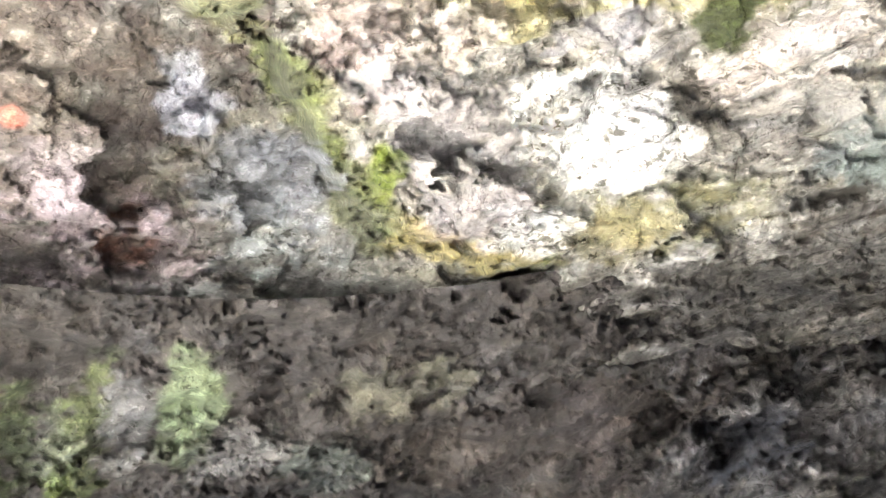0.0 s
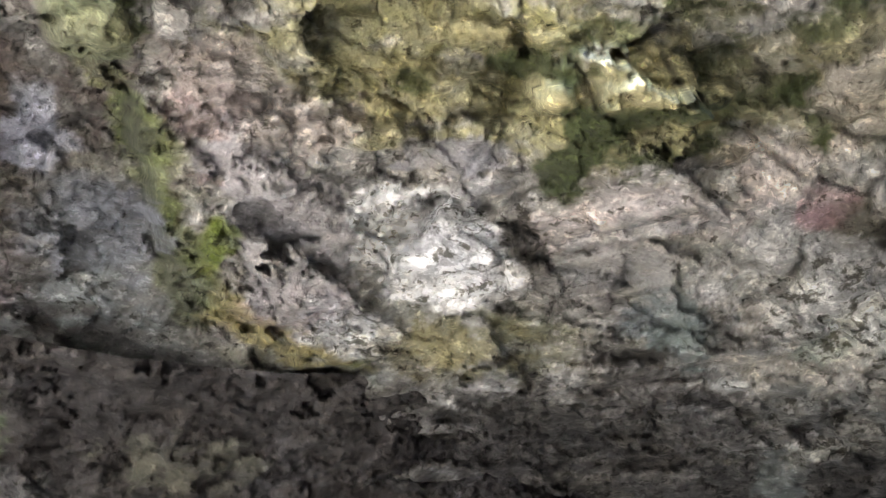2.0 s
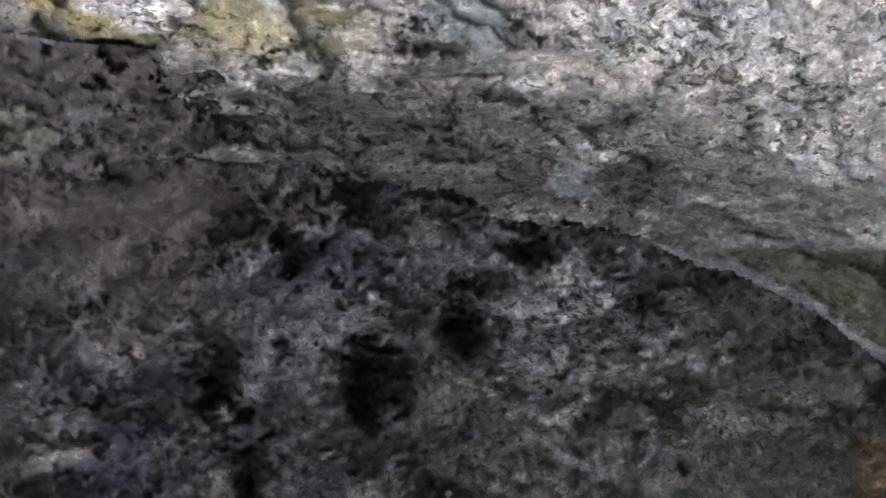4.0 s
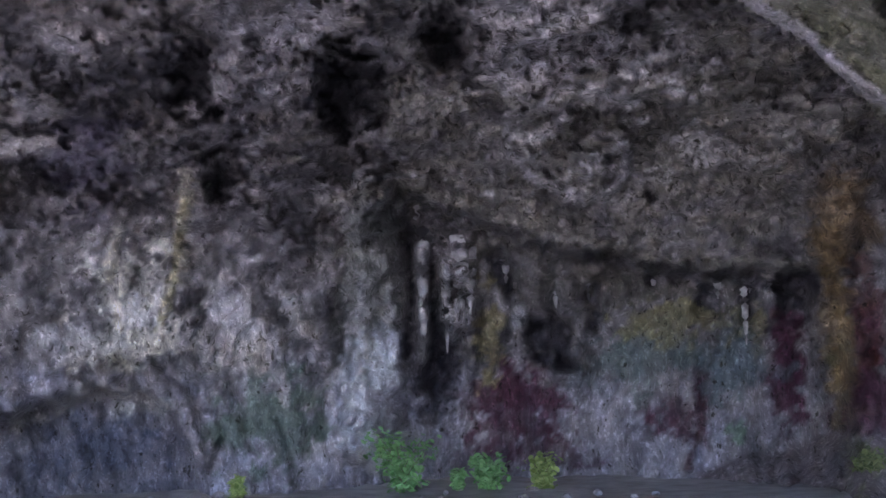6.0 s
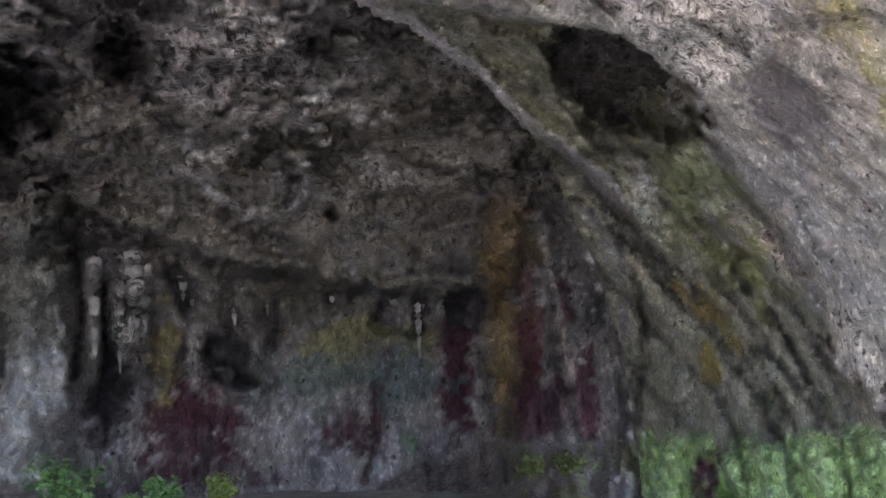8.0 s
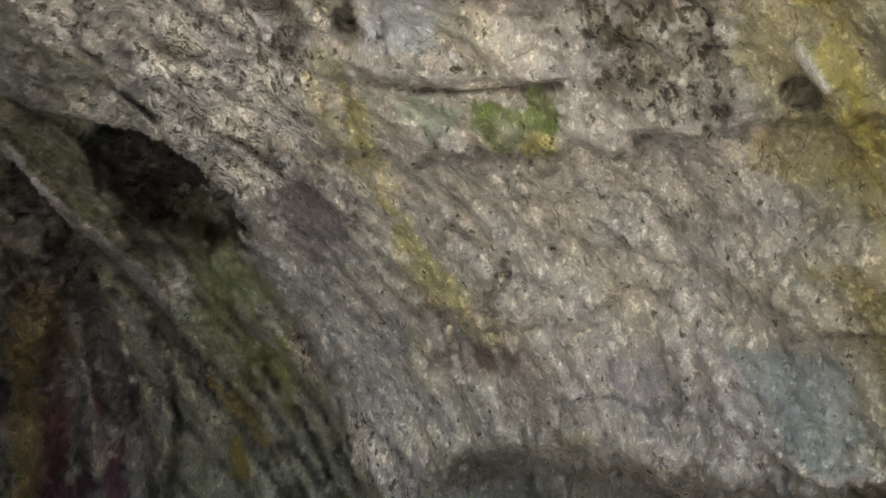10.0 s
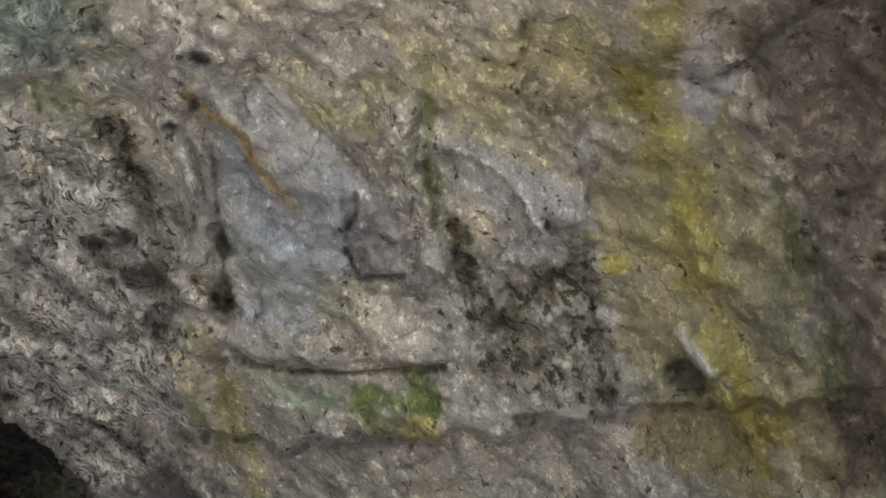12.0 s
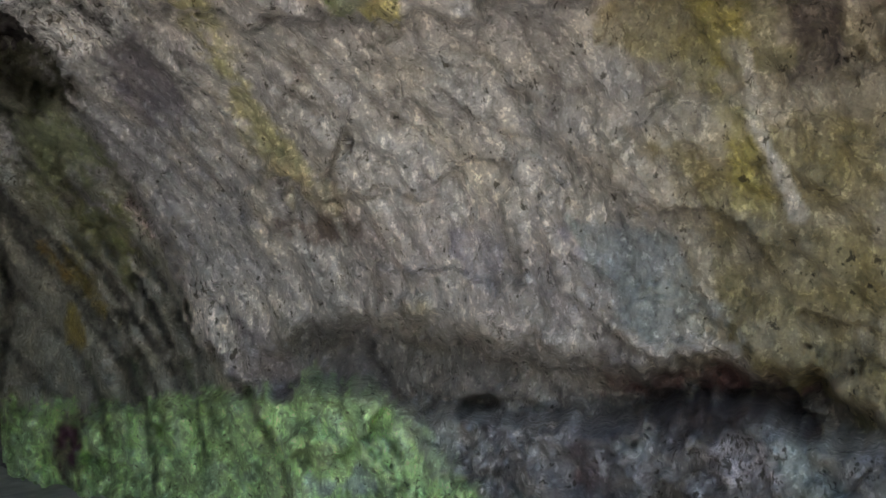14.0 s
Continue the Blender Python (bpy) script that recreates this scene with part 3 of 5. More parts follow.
    # facets of the lit face
    f.stain(f.facet([(-39.4, 49.8), (-32.0, 51.8), (-27.0, 48.9), (-22.5, 49.6), (-21.4, 48.3), (-25.2, 45.9), (-30.2, 46.5), (-34.4, 47.8)], 0.8), (0.56, 0.49, 0.44), 0.6)
    spot = f.facet([(-33.9, 45.9), (-30.0, 46.2), (-25.0, 45.0), (-21.2, 44.4), (-21.3, 40.1), (-23.4, 37.5), (-25.4, 35.9), (-28.7, 38.4), (-31.5, 42.7)], 0.8)
    f.stain(spot, (0.45, 0.425, 0.43), 0.75)
    f.speckle(spot, 0.12)
    spot = f.facet([(-21.2, 44.4), (-16.3, 45.2), (-12.1, 43.8), (-11.1, 41.3), (-9.4, 39.0), (-14.0, 37.9), (-18.8, 38.8), (-21.4, 40.8)], 0.8)
    f.stain(spot, (0.88, 0.88, 0.88), 0.9)
    f.speckle(spot, 0.8)
    spot = f.blob(-21.4, 36.3, 2.5, 1.3, 0, 0.7)
    f.stain(spot, (0.8, 0.8, 0.8), 0.8)
    f.speckle(spot, 0.9)
    spot = f.blob(-9.9, 41.7, 1.3, 1.6, 0, 0.9)
    f.stain(spot, (0.07, 0.065, 0.055), 0.85)
    f.speckle(spot, 0.95)
    spot = f.facet([(-18.5, 47.1), (-10.5, 47.7), (-9.5, 46.2), (-12.5, 45.5), (-18.2, 45.8)], 0.8)
    f.stain(spot, (0.42, 0.41, 0.43), 0.75)
    f.speckle(spot, 0.1)
    spot = f.facet([(-12.3, 44.5), (-9.5, 45.6), (-8.7, 45.0), (-11.2, 43.6)], 0.8)
    f.stain(spot, (0.45, 0.44, 0.46), 0.8)
    f.push(spot, -0.08)
    f.speckle(spot, 0.1)
    spot = f.vein([(-12.1, 43.4), (-10.8, 43.5), (-8.4, 44.7)], 0.24, 0.6)
    f.stain(spot, (0.06, 0.055, 0.045), 0.9)
    f.push(spot, 0.048)
    # mossy ridge and the crevice beside it
    f.stain(f.vein([(-39.0, 47.5), (-37.2, 44.7), (-34.8, 42.0), (-32.9, 39.2), (-30.6, 37.2)], 0.93, 0.6), (0.14, 0.17, 0.06), 0.7)
    f.stain(f.vein([(-39.2, 47.5), (-37.0, 44.1), (-34.8, 41.0), (-32.1, 37.8), (-29.1, 34.5)], 0.41, 1), (0.06, 0.06, 0.045), 0.7)
    f.stain(f.blob(-31.2, 41.0, 0.58, 1.3, 0, 0.7), (0.17, 0.22, 0.04), 0.8)
    f.stain(f.vein([(-29.4, 37.0), (-26.9, 36.0), (-23.2, 34.4)], 0.7, 0.6), (0.4, 0.33, 0.13), 0.7)
    spot = f.vein([(-23.3, 33.7), (-21.7, 34.0), (-20.3, 33.0)], 0.32, 0.6)
    f.stain(spot, (0.06, 0.055, 0.045), 0.9)
    f.push(spot, 0.12)
    spot = f.vein([(-20.2, 30.6), (-17.5, 30.9), (-12.6, 31.0)], 0.26, 0.4)
    f.stain(spot, (0.5, 0.48, 0.46), 0.8)
    f.push(spot, -0.08)
    spot = f.vein([(-19.8, 30.1), (-16.0, 30.3), (-12.6, 30.5)], 0.29, 0.4)
    f.stain(spot, (0.06, 0.055, 0.045), 0.8)
    f.push(spot, 0.09)
    f.stain(f.blob(-18.0, 29.7, 1.8, 0.5, 0, 0.7), (0.45, 0.43, 0.44), 0.8)
    f.stain(f.blob(-14.6, 35.7, 4.7, 1.6, 0, 0.7), (0.3, 0.26, 0.14), 0.55)
    # dark moss
    f.stain(f.blob(-6.6, 45.0, 1.5, 1.8, 0, 0.9), (0.06, 0.075, 0.028), 0.9)
    f.stain(f.blob(-7.2, 51.4, 3.3, 1, 5, 0.9), (0.06, 0.075, 0.028), 0.9)
    f.stain(f.blob(-17.1, 50.7, 1.8, 0.53, 0, 0.9), (0.06, 0.075, 0.028), 0.9)
    f.stain(f.blob(1.4, 48.1, 3.3, 0.84, 10, 0.9), (0.06, 0.075, 0.028), 0.9)
    f.stain(f.blob(13.8, 50.1, 6.3, 1.5, 0, 0.9), (0.06, 0.075, 0.028), 0.9)
    f.stain(f.blob(10.8, 47.3, 2.1, 0.84, 0, 0.9), (0.06, 0.075, 0.028), 0.9)
    f.stain(f.blob(12.8, 45.3, 0.66, 1.6, 0, 0.9), (0.06, 0.075, 0.028), 0.9)
    f.stain(f.blob(-3.3, 47.9, 1.8, 0.84, 0, 0.9), (0.06, 0.075, 0.028), 0.9)
    f.stain(f.blob(14.6, 37.5, 3, 1.1, 15, 0.9), (0.11, 0.1, 0.065), 0.8)
    # yellow knobs
    spot = f.facet([(-3.9, 51.8), (-0.3, 52.0), (4.9, 51.4), (5.3, 49.0), (8.3, 47.9), (3.5, 48.7), (1.0, 47.9), (-2.6, 49.8)], 0.8)
    f.stain(spot, (0.58, 0.53, 0.3), 0.9)
    f.push(spot, -0.16)
    f.speckle(spot, 0.4)
    spot = f.vein([(2.9, 51.0), (3.4, 49.4), (5.3, 48.1)], 0.18, 0.6)
    f.stain(spot, (0.06, 0.055, 0.045), 0.7)
    f.push(spot, 0.036)
    spot = f.blob(-7.3, 50.3, 0.66, 0.6, 0, 0.7)
    f.stain(spot, (0.62, 0.57, 0.33), 0.85)
    f.push(spot, -0.1)
    f.speckle(spot, 0.15)
    spot = f.blob(-14.7, 50.8, 1.2, 0.65, 0, 0.7)
    f.stain(spot, (0.62, 0.57, 0.33), 0.85)
    f.push(spot, -0.1)
    f.speckle(spot, 0.15)
    spot = f.blob(-20.5, 49.1, 1, 0.53, 0, 0.7)
    f.stain(spot, (0.62, 0.57, 0.33), 0.85)
    f.push(spot, -0.1)
    f.speckle(spot, 0.15)
    spot = f.blob(22.8, 47.4, 1.4, 0.84, 0, 0.7)
    f.stain(spot, (0.62, 0.57, 0.33), 0.85)
    f.push(spot, -0.1)
    f.speckle(spot, 0.15)
    spot = f.blob(-12.4, 53.3, 4.1, 0.53, 0, 0.7)
    f.stain(spot, (0.62, 0.57, 0.33), 0.85)
    f.push(spot, -0.1)
    f.speckle(spot, 0.15)
    # blocks and chips towards the arch
    spot = f.facet([(14.1, 48.3), (20.6, 47.3), (23.2, 45.8), (22.0, 43.1), (18.6, 42.4), (15.1, 43.9), (13.6, 45.6)], 0.8)
    f.stain(spot, (0.4, 0.36, 0.3), 0.8)
    f.push(spot, -0.12)
    f.speckle(spot, 0.4)
    spot = f.vein([(13.5, 45.1), (14.9, 43.3), (18.4, 41.9), (21.7, 42.5)], 0.3, 0.6)
    f.stain(spot, (0.06, 0.055, 0.045), 0.8)
    f.push(spot, 0.072)
    spot = f.facet([(7.3, 45.5), (10.1, 44.9), (11.9, 42.6), (10.2, 41.0), (8.5, 42.6)], 0.8)
    f.stain(spot, (0.7, 0.64, 0.59), 0.85)
    f.push(spot, -0.08)
    f.stain(f.blob(11.5, 39.9, 1.3, 1.2, 0, 0.7), (0.38, 0.23, 0.24), 0.7)
    spot = f.vein([(-7.3, 42.2), (-2.8, 43.5), (2.2, 42.7), (6.0, 40.4)], 0.9, 0.6)
    f.stain(spot, (0.66, 0.6, 0.57), 0.75)
    f.speckle(spot, 0.6)
    spot = f.facet([(-8.1, 40.5), (-3.0, 41.2), (0.7, 40.0), (0.1, 38.4), (-5.3, 38.4)], 0.8)
    f.stain(spot, (0.36, 0.35, 0.34), 0.7)
    f.speckle(spot, 0.1)
    spot = f.facet([(-1.9, 36.9), (1.9, 36.8), (3.0, 34.1), (2.1, 32.5), (-0.3, 34.1)], 0.8)
    f.stain(spot, (0.26, 0.3, 0.28), 0.85)
    f.speckle(spot, 0.1)
    spot = f.blob(2.9, 34.3, 0.83, 1.1, 8, 0.9)
    f.stain(spot, (0.07, 0.065, 0.055), 0.85)
    f.push(spot, 0.048)
    spot = f.blob(-1.8, 34.2, 1.6, 0.77, 8, 0.9)
    f.stain(spot, (0.07, 0.065, 0.055), 0.85)
    f.push(spot, 0.048)
    spot = f.blob(-9.4, 31.6, 2.8, 0.77, 8, 0.9)
    f.stain(spot, (0.07, 0.065, 0.055), 0.85)
    f.push(spot, 0.048)
    spot = f.blob(-3.4, 29.8, 3.5, 0.83, 8, 0.9)
    f.stain(spot, (0.07, 0.065, 0.055), 0.85)
    f.push(spot, 0.048)
    spot = f.blob(3.2, 31.7, 0.89, 0.33, 0, 0.3)
    f.stain(spot, (0.74, 0.74, 0.7), 0.95)
    f.push(spot, -0.08)
    spot = f.blob(4.4, 26.2, 1.5, 1.2, 0, 0.7)
    f.stain(spot, (0.3, 0.31, 0.29), 0.8)
    f.speckle(spot, 0.1)
    spot = f.vein([(5.3, 36.0), (7.7, 36.3), (9.4, 37.7)], 0.27, 0.6)
    f.stain(spot, (0.06, 0.055, 0.045), 0.9)
    f.push(spot, 0.06)
    spot = f.blob(10.4, 34.6, 4.5, 1.8, 20, 0.9)
    f.stain(spot, (0.7, 0.69, 0.66), 0.65)
    f.speckle(spot, 0.85)
    spot = f.blob(16.2, 33.7, 1.8, 2.1, 0, 0.7)
    f.stain(spot, (0.68, 0.67, 0.65), 0.65)
    f.speckle(spot, 0.75)
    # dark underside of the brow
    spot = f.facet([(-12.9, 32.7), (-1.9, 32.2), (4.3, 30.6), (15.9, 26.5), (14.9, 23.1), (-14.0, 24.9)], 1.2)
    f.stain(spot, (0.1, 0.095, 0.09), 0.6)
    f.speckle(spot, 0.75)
    spot = f.blob(7.7, 26.9, 3.9, 0.65, 12, 1)
    f.stain(spot, (0.42, 0.41, 0.38), 0.5)
    f.speckle(spot, 0.9)
    spot = f.blob(21.4, 40.9, 0.95, 1.1, 0, 0.4)
    f.stain(spot, (0.34, 0.42, 0.34), 0.9)
    f.push(spot, -0.06)
    f.speckle(spot, 0.05)
    spot = f.blob(24.6, 39.1, 2.4, 1.9, 0, 0.7)
    f.stain(spot, (0.36, 0.42, 0.38), 0.65)
    f.speckle(spot, 0.5)
    f.stain(f.blob(14.8, 37.7, 2.1, 1, 25, 0.9), (0.11, 0.1, 0.07), 0.75)
    spot = f.facet([(4.9, 36.6), (12.6, 36.7), (22.8, 28.9), (20.9, 23.0), (16.6, 25.5), (11.2, 30.7), (6.4, 34.1)], 0.8)
    f.stain(spot, (0.52, 0.51, 0.47), 0.45)
    f.speckle(spot, 0.85)
    f.stain(f.vein([(5.7, 30.2), (12.0, 26.6), (17.5, 22.7)], 1.2, 0.9), (0.14, 0.14, 0.135), 0.6)
    spot = f.blob(4.5, 26.3, 1.3, 1.1, 0, 0.7)
    f.stain(spot, (0.29, 0.31, 0.29), 0.8)
    f.speckle(spot, 0.1)
    f.stain(f.blob(6.6, 27.0, 1, 0.41, 0, 0.7), (0.5, 0.49, 0.43), 0.8)
    # recess beside the ridge
    spot = f.blob(-43.6, 43.9, 1.3, 1.5, -20, 0.7)
    f.stain(spot, (0.44, 0.44, 0.5), 0.7)
    f.speckle(spot, 0.2)
    spot = f.facet([(-42.4, 42.5), (-36.5, 43.4), (-34.1, 40.0), (-35.0, 37.7), (-40.0, 38.1)], 0.8)
    f.stain(spot, (0.28, 0.29, 0.32), 0.7)
    f.speckle(spot, 0.3)
    f.stain(f.blob(-38.3, 37.5, 0.51, 0.23, 0, 0.7), (0.6, 0.6, 0.57), 0.9)
    spot = f.blob(-47.3, 38.1, 0.73, 0.45, 0, 0.7)
    f.stain(spot, (0.14, 0.07, 0.045), 0.85)
    f.push(spot, 0.09)
    spot = f.blob(-52.0, 39.9, 2, 2, 0, 0.7)
    f.stain(spot, (0.4, 0.34, 0.36), 0.6)
    f.speckle(spot, 0.6)
    f.stain(f.blob(-55.0, 42.0, 0.44, 0.44, 0, 0.3), (0.42, 0.13, 0.1), 0.85)
    spot = f.blob(-28.7, 31.9, 0.71, 0.57, 0, 0.7)
    f.stain(spot, (0.5, 0.5, 0.48), 0.7)
    f.speckle(spot, 0.8)
    f.stain(f.vein([(-42.7, 32.0), (-37.6, 32.4), (-32.7, 32.1), (-28.0, 29.9)], 0.85, 0.6), (0.2, 0.22, 0.18), 0.6)
    # folds between the arch and the wall
    f.stain(f.blob(21.3, 16.2, 0.26, 0.69, -10, 0.5), (0.66, 0.66, 0.66), 0.85)
    spot = f.facet([(25.8, 12.0), (28.8, 11.1), (30.1, 9.2), (28.2, 8.7), (26.5, 7.8)], 0.8)
    f.stain(spot, (0.25, 0.28, 0.16), 0.85)
    f.speckle(spot, 0.08)
    spot = f.facet([(28.0, 7.0), (30.4, 6.6), (31.6, 3.9), (30.6, 3.1), (29.0, 5.2)], 0.8)
    f.stain(spot, (0.28, 0.29, 0.14), 0.85)
    f.speckle(spot, 0.08)
    spot = f.blob(24.8, 8.8, 0.52, 1.4, -10, 0.9)
    f.stain(spot, (0.5, 0.54, 0.5), 0.8)
    f.speckle(spot, 0.95)
    spot = f.blob(31.4, 6.7, 0.7, 1.5, -20, 0.9)
    f.stain(spot, (0.5, 0.42, 0.43), 0.8)
    f.speckle(spot, 0.95)
    spot = f.vein([(21.5, 9.7), (23.2, 8.1), (24.6, 4.5), (24.6, 1.4), (23.9, -2.1)], 0.26, 0.5)
    f.stain(spot, (0.05, 0.05, 0.045), 0.85)
    f.push(spot, 0.15)
    spot = f.vein([(23.8, 7.7), (26.2, 4.4), (28.1, 2.4), (29.9, -0.7), (30.8, -3.0)], 0.29, 0.5)
    f.stain(spot, (0.05, 0.05, 0.045), 0.85)
    f.push(spot, 0.15)
    spot = f.vein([(28.4, 5.5), (30.2, 2.3), (32.0, -0.6), (33.0, -2.2)], 0.29, 0.5)
    f.stain(spot, (0.05, 0.05, 0.045), 0.85)
    f.push(spot, 0.15)
    spot = f.vein([(31.0, 3.4), (32.7, -0.4), (33.6, -2.9)], 0.23, 0.5)
    f.stain(spot, (0.05, 0.05, 0.045), 0.85)
    f.push(spot, 0.15)
    spot = f.vein([(22.1, 9.1), (23.6, 6.2), (23.8, 2.7)], 0.35, 0.6)
    f.stain(spot, (0.32, 0.32, 0.33), 0.75)
    f.push(spot, -0.12)
    spot = f.vein([(25.2, 3.8), (26.4, 0.9), (26.6, -2.4)], 0.35, 0.6)
    f.stain(spot, (0.33, 0.33, 0.28), 0.75)
    f.push(spot, -0.12)
    f.stain(f.blob(27.8, 1.2, 0.38, 0.99, -15, 0.7), (0.42, 0.34, 0.1), 0.8)
    f.stain(f.vein([(26.5, 5.0), (27.7, 3.3)], 0.23, 0.6), (0.4, 0.28, 0.08), 0.8)
    spot = f.vein([(34.3, 2.7), (35.7, -0.5), (36.3, -2.5)], 0.82, 0.6)
    f.stain(spot, (0.5, 0.46, 0.43), 0.6)
    f.speckle(spot, 0.7)
    f.stain(f.blob(37.8, -0.7, 2, 1.6, 0, 0.7), (0.2, 0.17, 0.18), 0.6)
    spot = f.blob(32.3, 13.9, 1.5, 1.7, 20, 0.7)
    f.stain(spot, (0.19, 0.17, 0.19), 0.7)
    f.speckle(spot, 0.3)
    f.stain(f.vein([(35.8, 20.8), (36.4, 18.0), (37.1, 14.5), (38.6, 11.8), (40.2, 9.7)], 0.64, 0.6), (0.42, 0.4, 0.2), 0.6)
    spot = f.blob(39.9, 9.8, 1, 0.82, 0, 0.7)
    f.stain(spot, (0.6, 0.52, 0.3), 0.85)
    f.push(spot, -0.12)
    f.stain(f.blob(41.7, 6.4, 1.2, 0.64, 10, 0.7), (0.14, 0.11, 0.09), 0.8)
    # rough crust of the leaning wall
    spot = f.facet([(22.8, 34.7), (29.0, 33.8), (32.4, 23.6), (32.9, 17.3), (27.9, 14.7), (23.8, 20.0)], 0.8)
    f.stain(spot, (0.66, 0.64, 0.61), 0.7)
    f.speckle(spot, 0.8)
    spot = f.vein([(23.5, 24.6), (26.0, 23.3), (29.3, 22.1), (32.9, 19.9)], 0.17, 0.7)
    f.stain(spot, (0.09, 0.085, 0.08), 0.75)
    f.push(spot, 0.042)
    spot = f.vein([(23.7, 21.8), (27.0, 19.6), (31.1, 17.2)], 0.17, 0.7)
    f.stain(spot, (0.09, 0.085, 0.08), 0.75)
    f.push(spot, 0.042)
    spot = f.vein([(25.3, 20.1), (28.8, 18.4), (32.3, 15.8)], 0.17, 0.7)
    f.stain(spot, (0.09, 0.085, 0.08), 0.75)
    f.push(spot, 0.042)
    spot = f.vein([(24.1, 27.1), (27.7, 25.0), (30.8, 23.5)], 0.17, 0.7)
    f.stain(spot, (0.09, 0.085, 0.08), 0.75)
    f.push(spot, 0.042)
    # smooth bluish slabs and the brown rib
    spot = f.facet([(34.1, 38.5), (37.0, 37.3), (40.2, 36.6), (42.9, 34.1), (44.1, 32.0), (43.0, 29.1), (41.1, 29.9), (38.5, 32.1), (35.8, 32.7), (34.5, 35.8)], 0.8)
    f.stain(spot, (0.4, 0.41, 0.43), 0.8)
    f.speckle(spot, 0.08)
    spot = f.facet([(35.4, 31.5), (38.1, 31.1), (40.4, 29.1), (43.0, 29.1), (40.7, 24.2), (37.8, 25.5), (36.3, 27.4)], 0.8)
    f.stain(spot, (0.41, 0.44, 0.47), 0.8)
    f.speckle(spot, 0.15)
    f.stain(f.facet([(40.9, 27.1), (42.9, 26.7), (44.0, 24.5), (42.6, 23.6), (41.0, 24.5)], 0.8), (0.36, 0.34, 0.26), 0.6)
    spot = f.vein([(34.6, 37.9), (35.9, 35.8), (38.3, 34.2), (39.2, 32.0)], 0.28, 0.4)
    f.stain(spot, (0.56, 0.55, 0.51), 0.75)
    f.push(spot, -0.06)
    spot = f.vein([(33.5, 36.7), (34.9, 35.7), (36.9, 34.5), (38.2, 32.4), (39.8, 30.8)], 0.34, 0.5)
    f.stain(spot, (0.4, 0.31, 0.15), 0.85)
    f.push(spot, -0.03)
    spot = f.facet([(43.6, 30.8), (45.7, 31.3), (46.3, 29.0), (45.9, 27.2), (43.5, 26.9), (42.7, 28.6)], 0.2)
    f.stain(spot, (0.34, 0.32, 0.33), 0.9)
    f.push(spot, -0.07)
    f.speckle(spot, 0.04)
    spot = f.vein([(42.9, 29.6), (43.6, 30.5), (43.6, 31.6)], 0.17, 0.3)
    f.stain(spot, (0.06, 0.055, 0.045), 0.85)
    f.push(spot, 0.036)
    spot = f.vein([(42.7, 28.5), (43.5, 26.8), (46.0, 26.9)], 0.17, 0.3)
    f.stain(spot, (0.06, 0.055, 0.045), 0.8)
    f.push(spot, 0.042)
    spot = f.vein([(46.3, 35.9), (46.4, 34.1), (47.3, 32.2), (47.4, 29.6)], 0.73, 0.6)
    f.stain(spot, (0.56, 0.53, 0.46), 0.7)
    f.push(spot, -0.05)
    f.speckle(spot, 0.75)
    f.stain(f.vein([(49.2, 39.0), (48.9, 35.7), (48.2, 32.9), (48.3, 29.6)], 0.34, 0.6), (0.19, 0.21, 0.085), 0.85)
    spot = f.facet([(45.2, 41.0), (49.9, 41.5), (58.3, 38.9), (59.6, 35.1), (55.3, 32.0), (52.1, 33.7), (49.0, 36.9), (46.4, 38.9)], 0.8)
    f.stain(spot, (0.45, 0.4, 0.25), 0.5)
    f.speckle(spot, 0.4)
    spot = f.facet([(49.4, 34.8), (53.3, 32.6), (56.5, 31.0), (58.0, 28.6), (54.0, 27.0), (51.0, 29.4), (49.7, 32.0)], 0.8)
    f.stain(spot, (0.42, 0.41, 0.4), 0.6)
    f.speckle(spot, 0.4)
    # dark lichen
    spot = f.facet([(51.5, 26.2), (57.7, 28.6), (57.4, 22.5), (57.4, 18.9), (52.8, 19.9), (50.6, 22.6)], 0.8)
    f.stain(spot, (0.12, 0.105, 0.078), 0.75)
    f.speckle(spot, 0.8)
    spot = f.facet([(48.6, 31.7), (49.8, 30.1), (50.7, 27.2), (52.6, 24.3), (51.6, 22.5), (49.8, 23.5), (48.9, 27.0)], 0.7)
    f.stain(spot, (0.08, 0.07, 0.045), 0.9)
    f.speckle(spot, 0.9)
    spot = f.blob(54.6, 24.4, 1.3, 0.96, 0, 0.7)
    f.stain(spot, (0.42, 0.4, 0.36), 0.7)
    f.speckle(spot, 0.95)
    spot = f.blob(52.5, 21.7, 2.8, 1.1, 5, 0.9)
    f.stain(spot, (0.11, 0.095, 0.07), 0.6)
    f.speckle(spot, 0.9)
    # ledge with green growth under it
    spot = f.vein([(36.1, 22.5), (39.3, 21.9), (41.8, 21.8), (45.0, 21.7), (47.7, 21.8)], 0.2, 0.5)
    f.stain(spot, (0.07, 0.065, 0.05), 0.9)
    f.push(spot, 0.084)
    spot = f.vein([(36.8, 23.1), (40.6, 22.6), (45.1, 22.5), (48.0, 22.5)], 0.26, 0.5)
    f.stain(spot, (0.45, 0.42, 0.39), 0.6)
    f.push(spot, -0.07)
    spot = f.facet([(35.8, 21.8), (39.2, 21.5), (41.7, 20.7), (41.0, 19.6), (37.9, 20.0)], 0.8)
    f.stain(spot, (0.33, 0.38, 0.29), 0.85)
    f.speckle(spot, 0.08)
    spot = f.facet([(42.1, 21.5), (47.2, 21.1), (47.4, 19.7), (45.3, 18.2), (43.7, 18.0), (42.3, 20.2)], 0.8)
    f.stain(spot, (0.14, 0.18, 0.06), 0.85)
    f.speckle(spot, 0.4)
